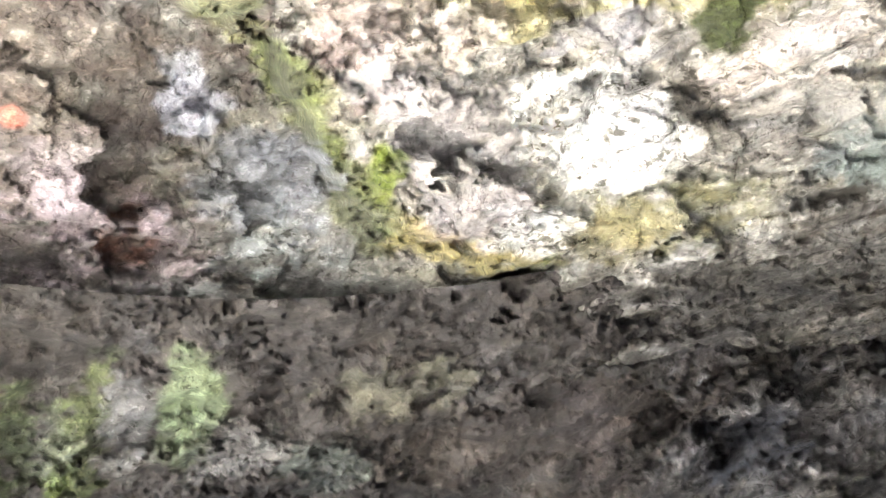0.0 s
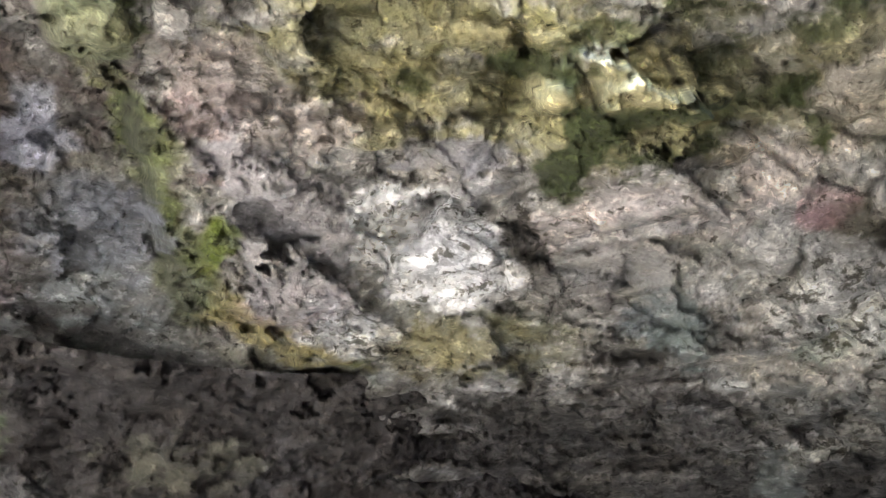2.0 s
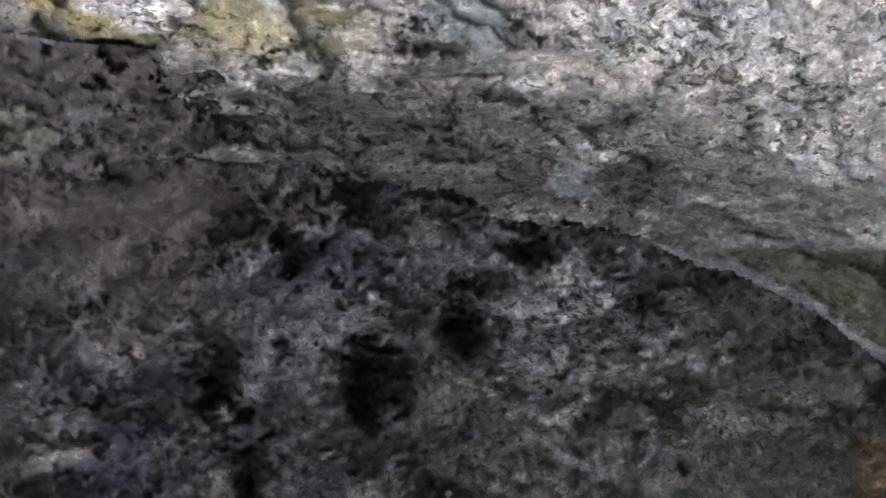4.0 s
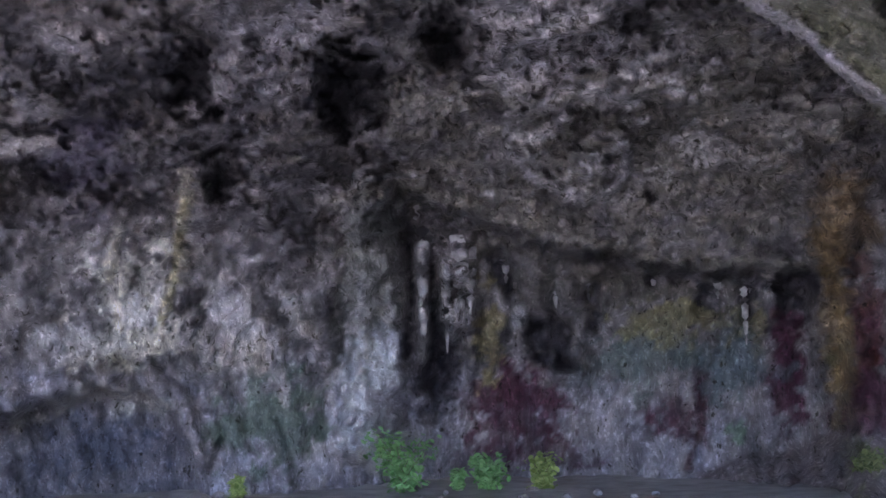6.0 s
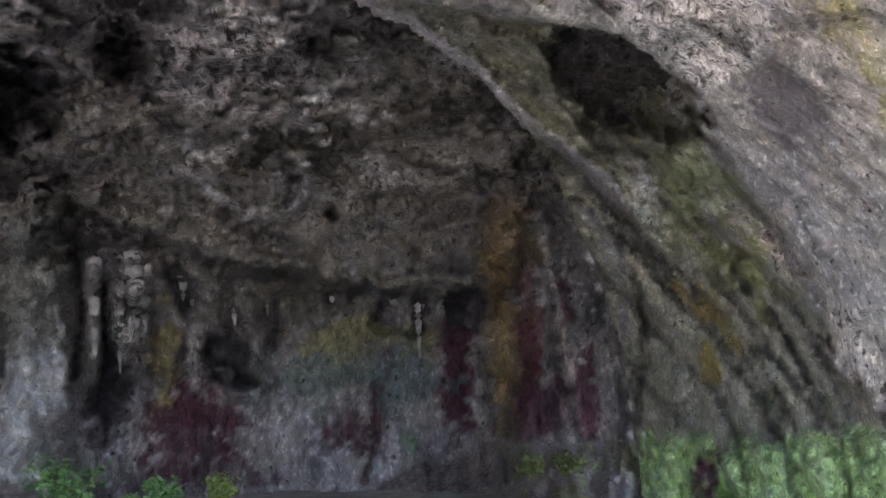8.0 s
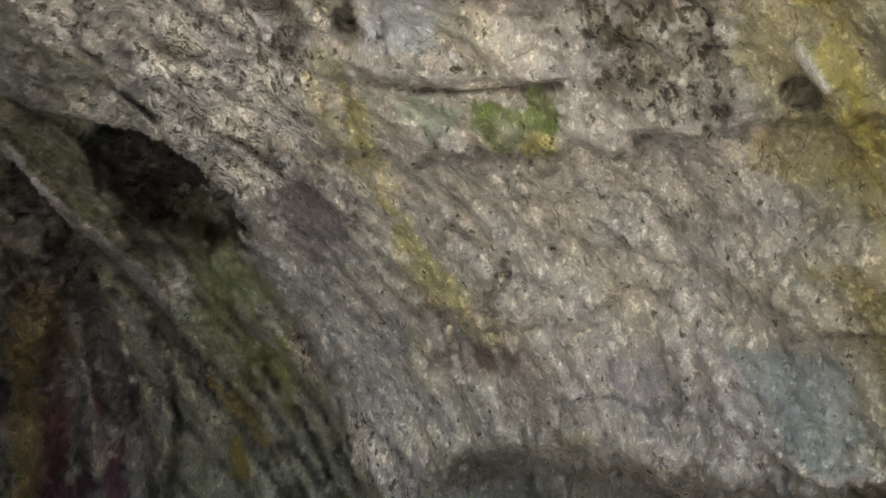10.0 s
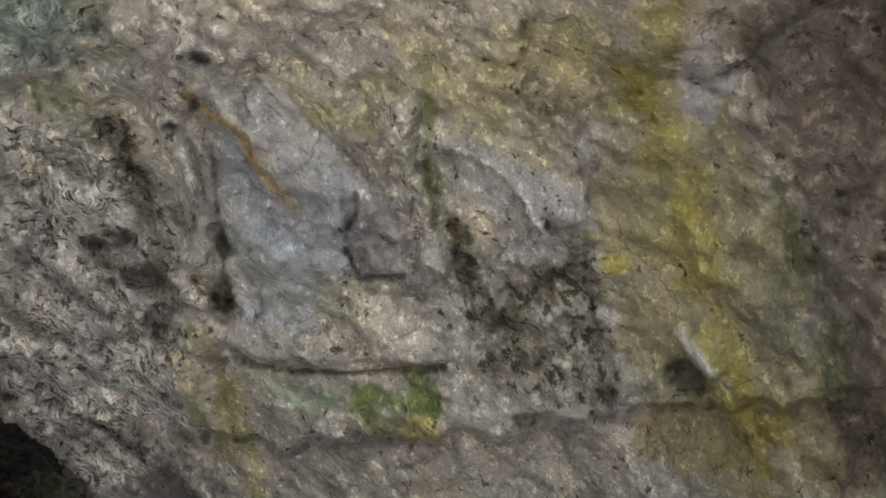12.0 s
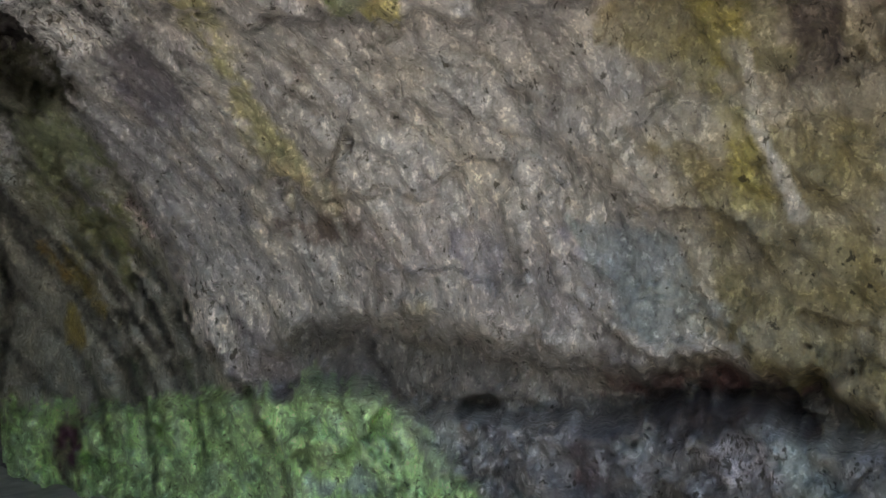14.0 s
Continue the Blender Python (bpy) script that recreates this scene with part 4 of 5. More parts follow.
    f.stain(f.blob(46.4, 18.2, 1.1, 0.97, 0, 0.7), (0.48, 0.42, 0.16), 0.8)
    # crusted column with hollows
    spot = f.vein([(33.6, 39.9), (32.1, 35.6), (33.4, 31.8), (34.3, 29.1), (33.6, 24.8), (33.3, 21.1)], 0.62, 0.6)
    f.stain(spot, (0.52, 0.49, 0.44), 0.55)
    f.push(spot, -0.05)
    f.speckle(spot, 0.65)
    spot = f.vein([(34.9, 33.9), (35.2, 30.3), (35.6, 26.8), (36.2, 24.9)], 0.28, 0.6)
    f.stain(spot, (0.06, 0.055, 0.045), 0.75)
    f.push(spot, 0.048)
    spot = f.vein([(29.0, 34.6), (30.7, 31.2), (32.1, 27.6), (32.0, 24.1)], 0.74, 0.9)
    f.stain(spot, (0.09, 0.08, 0.055), 0.75)
    f.speckle(spot, 0.9)
    spot = f.blob(32.4, 34.9, 0.67, 0.56, 0, 0.5)
    f.stain(spot, (0.06, 0.055, 0.045), 0.85)
    f.push(spot, 0.15)
    spot = f.blob(34.0, 36.2, 0.34, 0.5, 0, 0.5)
    f.stain(spot, (0.06, 0.055, 0.045), 0.85)
    f.push(spot, 0.06)
    spot = f.blob(34.5, 38.7, 0.42, 0.36, 0, 0.5)
    f.stain(spot, (0.06, 0.055, 0.045), 0.85)
    f.push(spot, 0.072)
    spot = f.blob(29.1, 28.6, 0.96, 0.68, 0, 0.5)
    f.stain(spot, (0.06, 0.055, 0.045), 0.85)
    f.push(spot, 0.12)
    spot = f.vein([(32.5, 38.4), (33.9, 39.6), (35.8, 38.9)], 0.36, 0.4)
    f.stain(spot, (0.6, 0.57, 0.52), 0.85)
    f.push(spot, -0.1)
    spot = f.vein([(33.7, 31.3), (34.5, 30.6), (34.2, 29.2)], 0.25, 0.3)
    f.stain(spot, (0.62, 0.6, 0.56), 0.85)
    f.push(spot, -0.1)
    f.stain(f.vein([(33.6, 23.9), (34.9, 22.5), (35.9, 18.7)], 0.57, 0.6), (0.27, 0.25, 0.11), 0.7)
    spot = f.blob(33.3, 21.1, 0.4, 0.46, 0, 0.4)
    f.stain(spot, (0.55, 0.48, 0.36), 0.9)
    f.push(spot, -0.08)
    # brown rock with yellow water stains
    f.stain(f.facet([(69.1, 38.5), (77.1, 36.5), (69.3, 12.6), (67.2, 12.9), (68.3, 21.1), (69.5, 29.7), (68.7, 34.4)], 0.8), (0.13, 0.105, 0.085), 0.8)
    spot = f.facet([(59.8, 37.5), (65.8, 39.3), (68.2, 31.5), (68.3, 21.1), (67.2, 13.1), (62.3, 13.7), (58.0, 18.8), (58.0, 28.6)], 1)
    f.stain(spot, (0.27, 0.245, 0.12), 0.6)
    f.speckle(spot, 0.35)
    f.stain(f.vein([(60.5, 34.7), (64.5, 37.4), (65.3, 38.7)], 0.94, 0.9), (0.24, 0.225, 0.07), 0.7)
    spot = f.vein([(62.2, 35.4), (62.7, 33.8), (63.3, 31.9), (62.7, 28.6), (62.8, 24.9), (63.9, 21.7), (63.6, 18.1), (64.4, 15.4)], 1.3, 0.9)
    f.stain(spot, (0.33, 0.285, 0.085), 0.85)
    f.speckle(spot, 0.3)
    spot = f.facet([(58.8, 30.6), (61.9, 30.8), (62.4, 27.4), (61.3, 25.7), (58.2, 26.4)], 0.8)
    f.stain(spot, (0.33, 0.3, 0.17), 0.7)
    f.speckle(spot, 0.1)
    f.stain(f.blob(58.4, 26.3, 0.62, 0.42, 0, 0.7), (0.44, 0.37, 0.11), 0.8)
    spot = f.facet([(65.8, 37.7), (67.5, 37.9), (67.6, 35.1), (66.5, 32.7), (64.9, 31.7), (64.5, 34.6)], 0.8)
    f.stain(spot, (0.38, 0.36, 0.36), 0.9)
    f.speckle(spot, 0.1)
    f.stain(f.vein([(68.3, 29.0), (69.0, 27.1), (68.9, 24.5)], 0.56, 0.9), (0.1, 0.115, 0.05), 0.8)
    f.stain(f.blob(69.1, 20.1, 0.62, 1.2, 0, 0.9), (0.1, 0.115, 0.05), 0.75)
    f.stain(f.facet([(57.7, 18.8), (60.6, 19.5), (62.8, 18.3), (63.4, 14.7), (59.8, 16.0), (57.7, 15.9)], 0.8), (0.26, 0.22, 0.1), 0.6)
    spot = f.blob(61.0, 20.0, 0.96, 0.85, 0, 0.6)
    f.stain(spot, (0.09, 0.085, 0.065), 0.85)
    f.push(spot, 0.132)
    spot = f.vein([(61.4, 22.3), (62.1, 20.8), (62.6, 20.0)], 0.31, 0.4)
    f.stain(spot, (0.52, 0.5, 0.44), 0.85)
    f.push(spot, -0.05)
    f.stain(f.vein([(64.7, 15.4), (64.8, 13.4)], 0.31, 0.4), (0.5, 0.48, 0.45), 0.8)
    # stains and hollows along the foot
    f.stain(f.facet([(60.1, 10.4), (61.6, 10.4), (62.3, 3.6), (63.5, 0.0), (65.9, -3.2), (70.3, -5.3), (71.6, 9.8), (68.8, 11.5), (65.7, 11.2), (63.7, 8.9)], 0.8), (0.2, 0.165, 0.06), 0.65)
    f.stain(f.vein([(64.3, 17.5), (64.9, 14.1), (65.0, 10.1), (64.9, 7.3)], 0.79, 0.9), (0.35, 0.3, 0.09), 0.7)
    f.stain(f.vein([(65.3, 15.2), (65.6, 13.1), (65.6, 11.2), (67.0, 7.5), (67.2, 6.4)], 0.37, 0.6), (0.5, 0.47, 0.42), 0.8)
    spot = f.facet([(55.0, 6.6), (58.1, 6.8), (60.9, 4.8), (62.1, 1.2), (59.1, 0.4), (56.2, 2.6)], 0.8)
    f.stain(spot, (0.3, 0.32, 0.29), 0.75)
    f.speckle(spot, 0.2)
    spot = f.facet([(48.0, 6.3), (50.9, 6.3), (51.9, 3.8), (49.7, 3.3)], 0.8)
    f.stain(spot, (0.3, 0.28, 0.31), 0.6)
    f.speckle(spot, 0.2)
    spot = f.vein([(54.0, 5.4), (54.7, 2.9), (57.0, 1.0), (59.0, -0.5), (63.4, -0.6)], 0.38, 0.6)
    f.stain(spot, (0.5, 0.46, 0.4), 0.7)
    f.push(spot, -0.06)
    f.stain(f.vein([(39.4, 0.5), (44.2, -0.3), (48.0, -1.2), (51.0, -1.9)], 0.81, 0.8), (0.1, 0.095, 0.08), 0.6)
    spot = f.facet([(58.6, -3.3), (61.6, -2.7), (65.9, -3.2), (66.9, -4.6), (63.4, -4.0), (59.7, -5.0)], 0.8)
    f.stain(spot, (0.06, 0.045, 0.04), 0.85)
    f.push(spot, 0.21)
    spot = f.blob(48.4, -3.8, 0.64, 0.38, 0, 0.3)
    f.stain(spot, (0.03, 0.03, 0.025), 0.95)
    f.push(spot, 0.21)
    spot = f.blob(62.9, -5.6, 2, 1.3, 0, 0.7)
    f.stain(spot, (0.44, 0.41, 0.42), 0.75)
    f.speckle(spot, 0.85)
    f.stain(f.blob(41.1, -7.4, 1.5, 0.64, 0, 0.7), (0.42, 0.5, 0.47), 0.7)
    # turn the edge back over the chamber
    over = E - lip(A) - 0.35 * f.rag - 1.6 * fbm(f.p, 1.4, 3, 320, 0.6) * step(8, -6, A)
    f.dist = f.dist + (18 - f.dist) * step(0.1, -0.5, over)
    f.solid = over > -0.75
    return f


front = front_face()
CUT = front.az[int(np.argmin(np.abs(front.az[:front.shape[1]] - 24)))]
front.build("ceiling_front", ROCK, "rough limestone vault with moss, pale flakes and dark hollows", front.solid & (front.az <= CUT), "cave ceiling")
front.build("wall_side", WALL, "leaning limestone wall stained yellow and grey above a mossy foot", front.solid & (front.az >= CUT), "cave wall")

# ---- rock that closes the cave beside and behind the mouth ----


def rear_face():
    az, el = np.meshgrid(span(104, 165, 1.0), span(-20, 78, 1.0))
    r = np.interp(az, [104, 118, 135, 165], [4.15, 4.1, 4.3, 5.2]) * np.interp(el, [-20, 10, 40, 60, 78], [1.05, 1.0, 0.97, 0.92, 0.86])
    f = Face(az, el, r, (0.22, 0.19, 0.15), 120)
    f.push(fbm(f.p, 1.3, 4, 121, 0.6), 0.5)
    f.stain(f.scatter(0.5, 0.0, 0.3, 122), (0.36, 0.33, 0.28), 0.6)
    return f


rear_face().build("wall_rear", ROCK, "rough brown limestone beside the cave mouth", None, "cave wall")

# ---- the chamber behind ----


def chamber_face():
    az, el = np.meshgrid(np.concatenate([span(-110, -56, 1.0), span(-55, 36, CELL), span(37, 50, 1.0)]), span(-8, 34, CELL))
    r = np.interp(el, [-9, 0, 5, 8, 10, 15, 20, 27, 34], [16.6, 16.2, 15.6, 15.0, 14.3, 12.3, 10.4, 8.7, 7.4])
    r = r * np.interp(az, [-75, -45, -20, 0, 20, 38], [0.8, 0.9, 0.93, 1.0, 0.97, 0.9])
    f = Face(az, el, r, (0.21, 0.20, 0.205), 40)
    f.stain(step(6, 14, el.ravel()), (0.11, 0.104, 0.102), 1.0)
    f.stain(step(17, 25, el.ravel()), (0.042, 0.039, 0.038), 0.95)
    A, E = f.az, f.el
    tall = f.p * np.array([1, 1, 0.28]) + 0.25 * f.p[:, [2]] * np.array([[1, 0, 0]]) * step(-2, -12, A)[:, None]
    chunk, joint = cells(f.p + 0.5 * np.stack([f.rag, f.rag2, -f.rag], 1), 1.3, 8)
    f.push(fbm(f.p, 3, 3, 41), 0.5)
    f.push(chunk * step(4, 10, E) * (1 - 0.6 * step(-8, -18, A) * step(17, 21, E)), 0.65)
    f.push(fbm(f.p, 0.6, 4, 43, 0.65) * step(3, 9, E), 0.45)
    curtainy = fbm(tall, 0.55, 4, 45, 0.6, True)
    f.push(curtainy * step(10, 5, E), 0.45)
    # overall colours
    f.stain(f.scatter(2.5, 0.0, 0.5, 400), (0.17, 0.155, 0.13), 0.6)
    f.stain(f.scatter(0.7, 0.1, 0.4, 410), (0.33, 0.32, 0.33), 0.6)
    f.stain(f.scatter(0.5, 0.12, 0.35, 420), (0.07, 0.065, 0.065), 0.7)
    f.stain(step(0.1, 0.5, curtainy) * step(9, 4, E), (0.30, 0.30, 0.31), 0.5)
    crust = fbm(f.p * np.array([1, 0.4, 0.75]), 0.7, 5, 460, 0.7)
    high = 1 - 0.9 * step(-8, -18, A) * step(17, 21, E)
    f.stain(step(0.04, 0.1, crust) * high, (0.25, 0.24, 0.245), 0.55)
    f.stain(step(-0.1, -0.18, crust) * high, (0.075, 0.07, 0.072), 0.55)
    fringe = fbm(tall * np.array([1.6, 1.6, 0.55]), 0.5, 5, 470, 0.65)
    f.push(fringe * step(11, 6, E), 0.5)
    f.stain(step(0.03, 0.09, fringe) * step(10, 5, E + 2 * f.rag), (0.33, 0.32, 0.33), 0.6)
    f.stain(step(-0.08, -0.16, fringe) * step(10, 5, E), (0.06, 0.06, 0.065), 0.7)
    f.stain(step(2.5, -1, E + 1.5 * f.rag) * (0.35 + 0.55 * step(-0.35, 0.3, f.rag2)) * step(17, 9, A), (0.45, 0.45, 0.52), 0.85)
    f.crust += 0.22 * step(6, 10, E) * step(-20, -8, A)
    f.stain(f.blob(8, 13, 14, 6, 5, 0.5), (0.19, 0.18, 0.14), 0.6)
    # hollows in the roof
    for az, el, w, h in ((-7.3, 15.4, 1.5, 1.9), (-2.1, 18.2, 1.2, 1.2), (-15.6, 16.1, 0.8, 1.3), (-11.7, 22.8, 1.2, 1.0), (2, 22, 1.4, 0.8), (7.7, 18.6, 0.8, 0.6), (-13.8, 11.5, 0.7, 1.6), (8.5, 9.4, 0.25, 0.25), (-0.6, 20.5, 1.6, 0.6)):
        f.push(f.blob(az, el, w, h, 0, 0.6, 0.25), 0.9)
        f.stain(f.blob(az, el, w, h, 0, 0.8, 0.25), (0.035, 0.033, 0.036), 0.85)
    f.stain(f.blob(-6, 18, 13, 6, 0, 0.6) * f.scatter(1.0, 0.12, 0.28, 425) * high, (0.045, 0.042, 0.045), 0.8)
    # pale crust and rimmed pan
    f.stain(f.blob(4.8, 16.2, 4.2, 4.6, 0, 1.0, 0.25) * f.scatter(0.5, -0.05, 0.15, 430), (0.5, 0.49, 0.48), 0.85)
    f.stain(f.blob(11.8, 11.6, 2.4, 1.1, 0, 1.0, 0.25), (0.38, 0.37, 0.35), 0.7)
    rim = f.vein([(1.2, 14), (1.9, 12), (2.9, 10.9), (5.3, 9.5), (6.6, 9.9), (7.2, 11)], 0.3, 0.6)
    f.push(rim, -0.2)
    f.stain(rim, (0.45, 0.44, 0.43), 0.7)
    f.push(f.blob(5, 11.6, 2, 1.6, 0, 0.3), 0.25)
    # rib across the back, alcove under it
    rib = np.interp(A, [-24, -14, -8.5, -5, -0.7, 3.5, 8, 10.9, 16.5, 18, 24], [-6, 2, 7.4, 10.3, 8.6, 6.7, 6.3, 5.2, 5.4, 4, -3]) + 0.5 * f.rag2
    below = step(0.25, -0.35, E - rib) * step(-9, -5, A) * step(18.5, 17, A)
    f.push(below, 1.0)
    f.push(f.vein([(-8.5, 7.8), (-5, 10.6), (-0.7, 9.1), (3.5, 7.2), (8, 6.8), (10.9, 5.7), (16.5, 5.8)], 0.6, 0.4), -0.35)
    f.stain(f.blob(6, 4.6, 7, 1.2, 0, 0.7), (0.11, 0.105, 0.09), 0.7)
    # pale flowstone curtains
    tongue = f.vein([(-6.2, 8.5), (-6.1, 4), (-5.9, 1), (-6.5, -2.8)], 1.15, 0.3)
    f.push(f.vein([(-6.2, 9), (-6.1, 4), (-6.1, 1), (-6.6, -2.8)], 1.3, 0.3), -1.3)
    f.stain(f.vein([(-6.4, 9), (-6.3, 5)], 1.4, 0.6), (0.3, 0.31, 0.28), 0.8)
    f.stain(tongue * step(8, 2.5, E), (0.68, 0.72, 0.76), 0.97)
    f.stain(f.vein([(-7.6, 7), (-8.2, 3), (-8.3, 1)], 0.5, 0.6), (0.08, 0.085, 0.08), 0.8)
    for line, w in (([(-4.5, 8.5), (-4.3, 4.5), (-4.6, 1.5)], 0.28), ([(-3.2, 6.2), (-3.1, 1.5)], 0.2), ([(-2.8, 2), (-3.4, -1.5)], 0.7), ([(0.2, 6.6), (0.8, 5)], 0.5), ([(5.4, 4.8), (5.2, 3)], 0.5), ([(15.6, 4.6), (15.2, 3.2)], 0.7), ([(12.9, 4.4), (13, 3)], 0.4), ([(11, 4.4), (10.8, 3.4)], 0.5)):
        f.push(f.vein(line, w, 0.4), 0.6)
        f.stain(f.vein(line, w * 1.1, 0.6), (0.035, 0.035, 0.045), 0.9)
    for line, w in (([(-3.7, 7), (-3.7, 2.5)], 0.25), ([(-2.5, 6), (-2.4, 2.2)], 0.22), ([(-1.6, 5.5), (-1.5, 3.4)], 0.5)):
        f.push(f.vein(line, w * 1.3, 0.3), -0.7)
        f.stain(f.vein(line, w, 0.6), (0.42, 0.43, 0.44), 0.85)
    # streaked slope and the low arch
    f.stain(f.blob(-12.2, 2.6, 4.2, 2.6, 20, 0.6) * step(-0.02, 0.06, fringe), (0.62, 0.61, 0.62), 0.92)
    f.stain(f.blob(-18.6, 4, 2.6, 2.6, 10, 0.8) * step(-0.08, 0.0, fringe), (0.72, 0.71, 0.66), 0.92)
    f.stain(f.vein([(-16, 11), (-16.3, 7), (-17.4, 3)], 0.3, 0.8), (0.42, 0.4, 0.3), 0.6)
    f.stain(f.vein([(-19.4, 8), (-20, 5)], 0.22, 0.7), (0.4, 0.4, 0.38), 0.7)
    arch = np.interp(A, [-27, -22.5, -20.6, -18.2, -16.5, -15.6, -15], [-2, -0.5, 0.1, -0.1, -1.2, -3.3, -6]) + 0.25 * f.rag2
    inside = step(0.15, -0.25, E - arch) * step(-14.8, -15.3, A)
    f.push(inside, 1.4)
    f.stain(inside, (0.12, 0.125, 0.15), 0.7)
    f.stain(f.vein([(-24, -1.2), (-22.3, -0.6), (-20.5, 0.0), (-18.4, -0.3), (-17.4, -1)], 0.45, 0.6), (0.42, 0.43, 0.42), 0.85)
    f.push(f.vein([(-24, -0.2), (-22, 0.6), (-20.4, 1.0), (-18, 0.7), (-16.2, -0.6), (-15.1, -3)], 0.6, 0.4), -0.4)
    f.stain(f.vein([(-22, 0.9), (-20.4, 1.3), (-18, 1.0)], 0.35, 0.5), (0.12, 0.11, 0.1), 0.7)
    # coloured algae low on the wall
    for az, el, w, h in ((1.1, -0.9, 2.2, 1.8), (9, -1.9, 1.0, 1.0), (10.5, -0.6, 0.45, 2.0), (14.7, 0.2, 0.75, 2.3), (18.7, 2.4, 0.6, 2.5), (17.9, -1.4, 1.6, 1.6), (20.6, 3.2, 0.4, 2.5), (21.5, -1, 0.6, 3)):
        f.stain(f.blob(az, el, w, h, 0, 0.7), MAROON, 0.92)
    for az, el, w, h in ((12.2, 0.6, 0.9, 2.2), (8.6, 1.4, 2.0, 1.4), (5.5, 0.6, 1.6, 1.4)):
        f.stain(f.blob(az, el, w, h, 0, 0.8), (0.15, 0.2, 0.2), 0.7)
    for az, el, w, h in ((9.4, 3, 1.8, 0.9), (-0.1, 2.2, 0.7, 1.8), (13.5, 2.4, 0.4, 1.2), (17.3, -0.5, 0.5, 4), (-0.3, 0.5, 0.4, 0.5)):
        f.stain(f.blob(az, el, w, h, 0, 0.7), (0.26, 0.24, 0.13), 0.75)
    f.stain(f.blob(12.1, -2.5, 0.6, 0.8), (0.16, 0.28, 0.17), 0.7)
    f.stain(f.blob(-11.5, -1.6, 3, 2.2, 0, 0.8), (0.12, 0.17, 0.13), 0.75)
    for az, el, w, h in ((3.7, 0.9, 0.7, 0.45), (2.4, 2.4, 1.1, 1.2), (-3, 0.3, 0.9, 1.6)):
        f.push(f.blob(az, el, w, h, 0, 0.5), 0.5)
        f.stain(f.blob(az, el, w, h, 0, 0.7), (0.05, 0.05, 0.065), 0.85)
    pillar = f.vein([(18, 9.4), (17.2, 6.4), (17.1, 3), (17.5, -1.5)], 0.7, 0.5)
    f.push(f.vein([(18.4, 10), (17.2, 6.4), (17.1, 3), (17.5, -2)], 1.0, 0.3), -0.9)
    f.stain(pillar, (0.2, 0.15, 0.085), 0.75)
    f.stain(f.blob(18, 7.4, 1.4, 2.4, 0, 0.6), (0.22, 0.16, 0.09), 0.7)
    for line in ([(20.9, 9.9), (22.4, 6), (23.7, 1.6), (24, -4)], [(19.4, 9), (20.2, 5), (20.6, 0)], [(9.9, 0.5), (10, -2), (9.4, -4.6)]):
        f.push(f.vein(line, 0.5, 0.4), -0.5)
        f.stain(f.vein(line, 0.25, 0.6), (0.33, 0.31, 0.3), 0.6)
    # earth heaped against the wall at the side
    heap = np.interp(A, [8, 10.6, 14.9, 17.7, 20, 26], [-5.2, -4.6, -3.4, -2.2, -3, -3.4]) + 0.3 * f.rag
    slope = step(0.2, -0.3, E - heap) * step(8.5, 11, A)
    f.push(slope * (heap - E), -0.7)
    f.stain(slope, (0.19, 0.165, 0.17), 0.9)
    f.stain(slope * step(16.5, 19, A) * f.scatter(0.4, 0.0, 0.2, 440), (0.16, 0.19, 0.09), 0.8)
    # side wall left of the vault
    f.stain(step(-12, -20, A + 4 * f.rag) * step(16, 22, E), (0.075, 0.066, 0.062), 0.7)
    f.stain(f.blob(-42.5, 28.3, 1.5, 2.6, 0, 0.5), (0.24, 0.3, 0.18), 0.6)
    f.stain(f.blob(-46.2, 27, 1.4, 2.4, 0, 0.6), (0.26, 0.26, 0.26), 0.6)
    f.stain(f.blob(-49, 25.6, 0.8, 3, 0, 0.6), (0.2, 0.26, 0.09), 0.8)
    f.stain(f.blob(-38, 26, 2.5, 1.2, 10, 0.8), (0.26, 0.25, 0.24), 0.6)
    f.stain(f.blob(-22, 25.5, 9, 2.5, 0, 0.7), (0.065, 0.055, 0.05), 0.8)
    # crusts and holes of the roof
    spot = f.facet([(-0.4, 18.9), (4.2, 19.6), (7.6, 19.0), (7.5, 16.8), (3.9, 14.8), (1.1, 15.5), (-0.7, 16.3)], 0.7)
    f.stain(spot, (0.4, 0.38, 0.38), 0.6)
    f.speckle(spot, 0.85)
    spot = f.blob(11.5, 11.2, 1.7, 0.79, 0, 0.7)
    f.stain(spot, (0.36, 0.35, 0.33), 0.7)
    f.speckle(spot, 0.8)
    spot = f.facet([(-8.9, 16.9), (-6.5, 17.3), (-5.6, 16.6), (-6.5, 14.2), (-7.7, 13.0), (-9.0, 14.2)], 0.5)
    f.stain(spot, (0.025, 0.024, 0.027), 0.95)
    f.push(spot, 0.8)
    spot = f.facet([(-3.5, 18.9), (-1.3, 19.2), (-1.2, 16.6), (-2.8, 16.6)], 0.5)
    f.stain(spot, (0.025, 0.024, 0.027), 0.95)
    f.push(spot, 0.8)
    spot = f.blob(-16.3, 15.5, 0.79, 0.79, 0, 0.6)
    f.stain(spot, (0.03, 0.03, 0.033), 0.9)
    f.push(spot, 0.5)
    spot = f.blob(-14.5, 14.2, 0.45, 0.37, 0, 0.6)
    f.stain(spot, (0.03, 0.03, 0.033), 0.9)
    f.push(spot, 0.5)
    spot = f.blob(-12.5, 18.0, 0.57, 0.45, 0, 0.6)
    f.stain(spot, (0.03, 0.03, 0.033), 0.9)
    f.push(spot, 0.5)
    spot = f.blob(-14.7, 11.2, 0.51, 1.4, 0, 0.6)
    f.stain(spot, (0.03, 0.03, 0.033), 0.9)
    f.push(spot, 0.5)
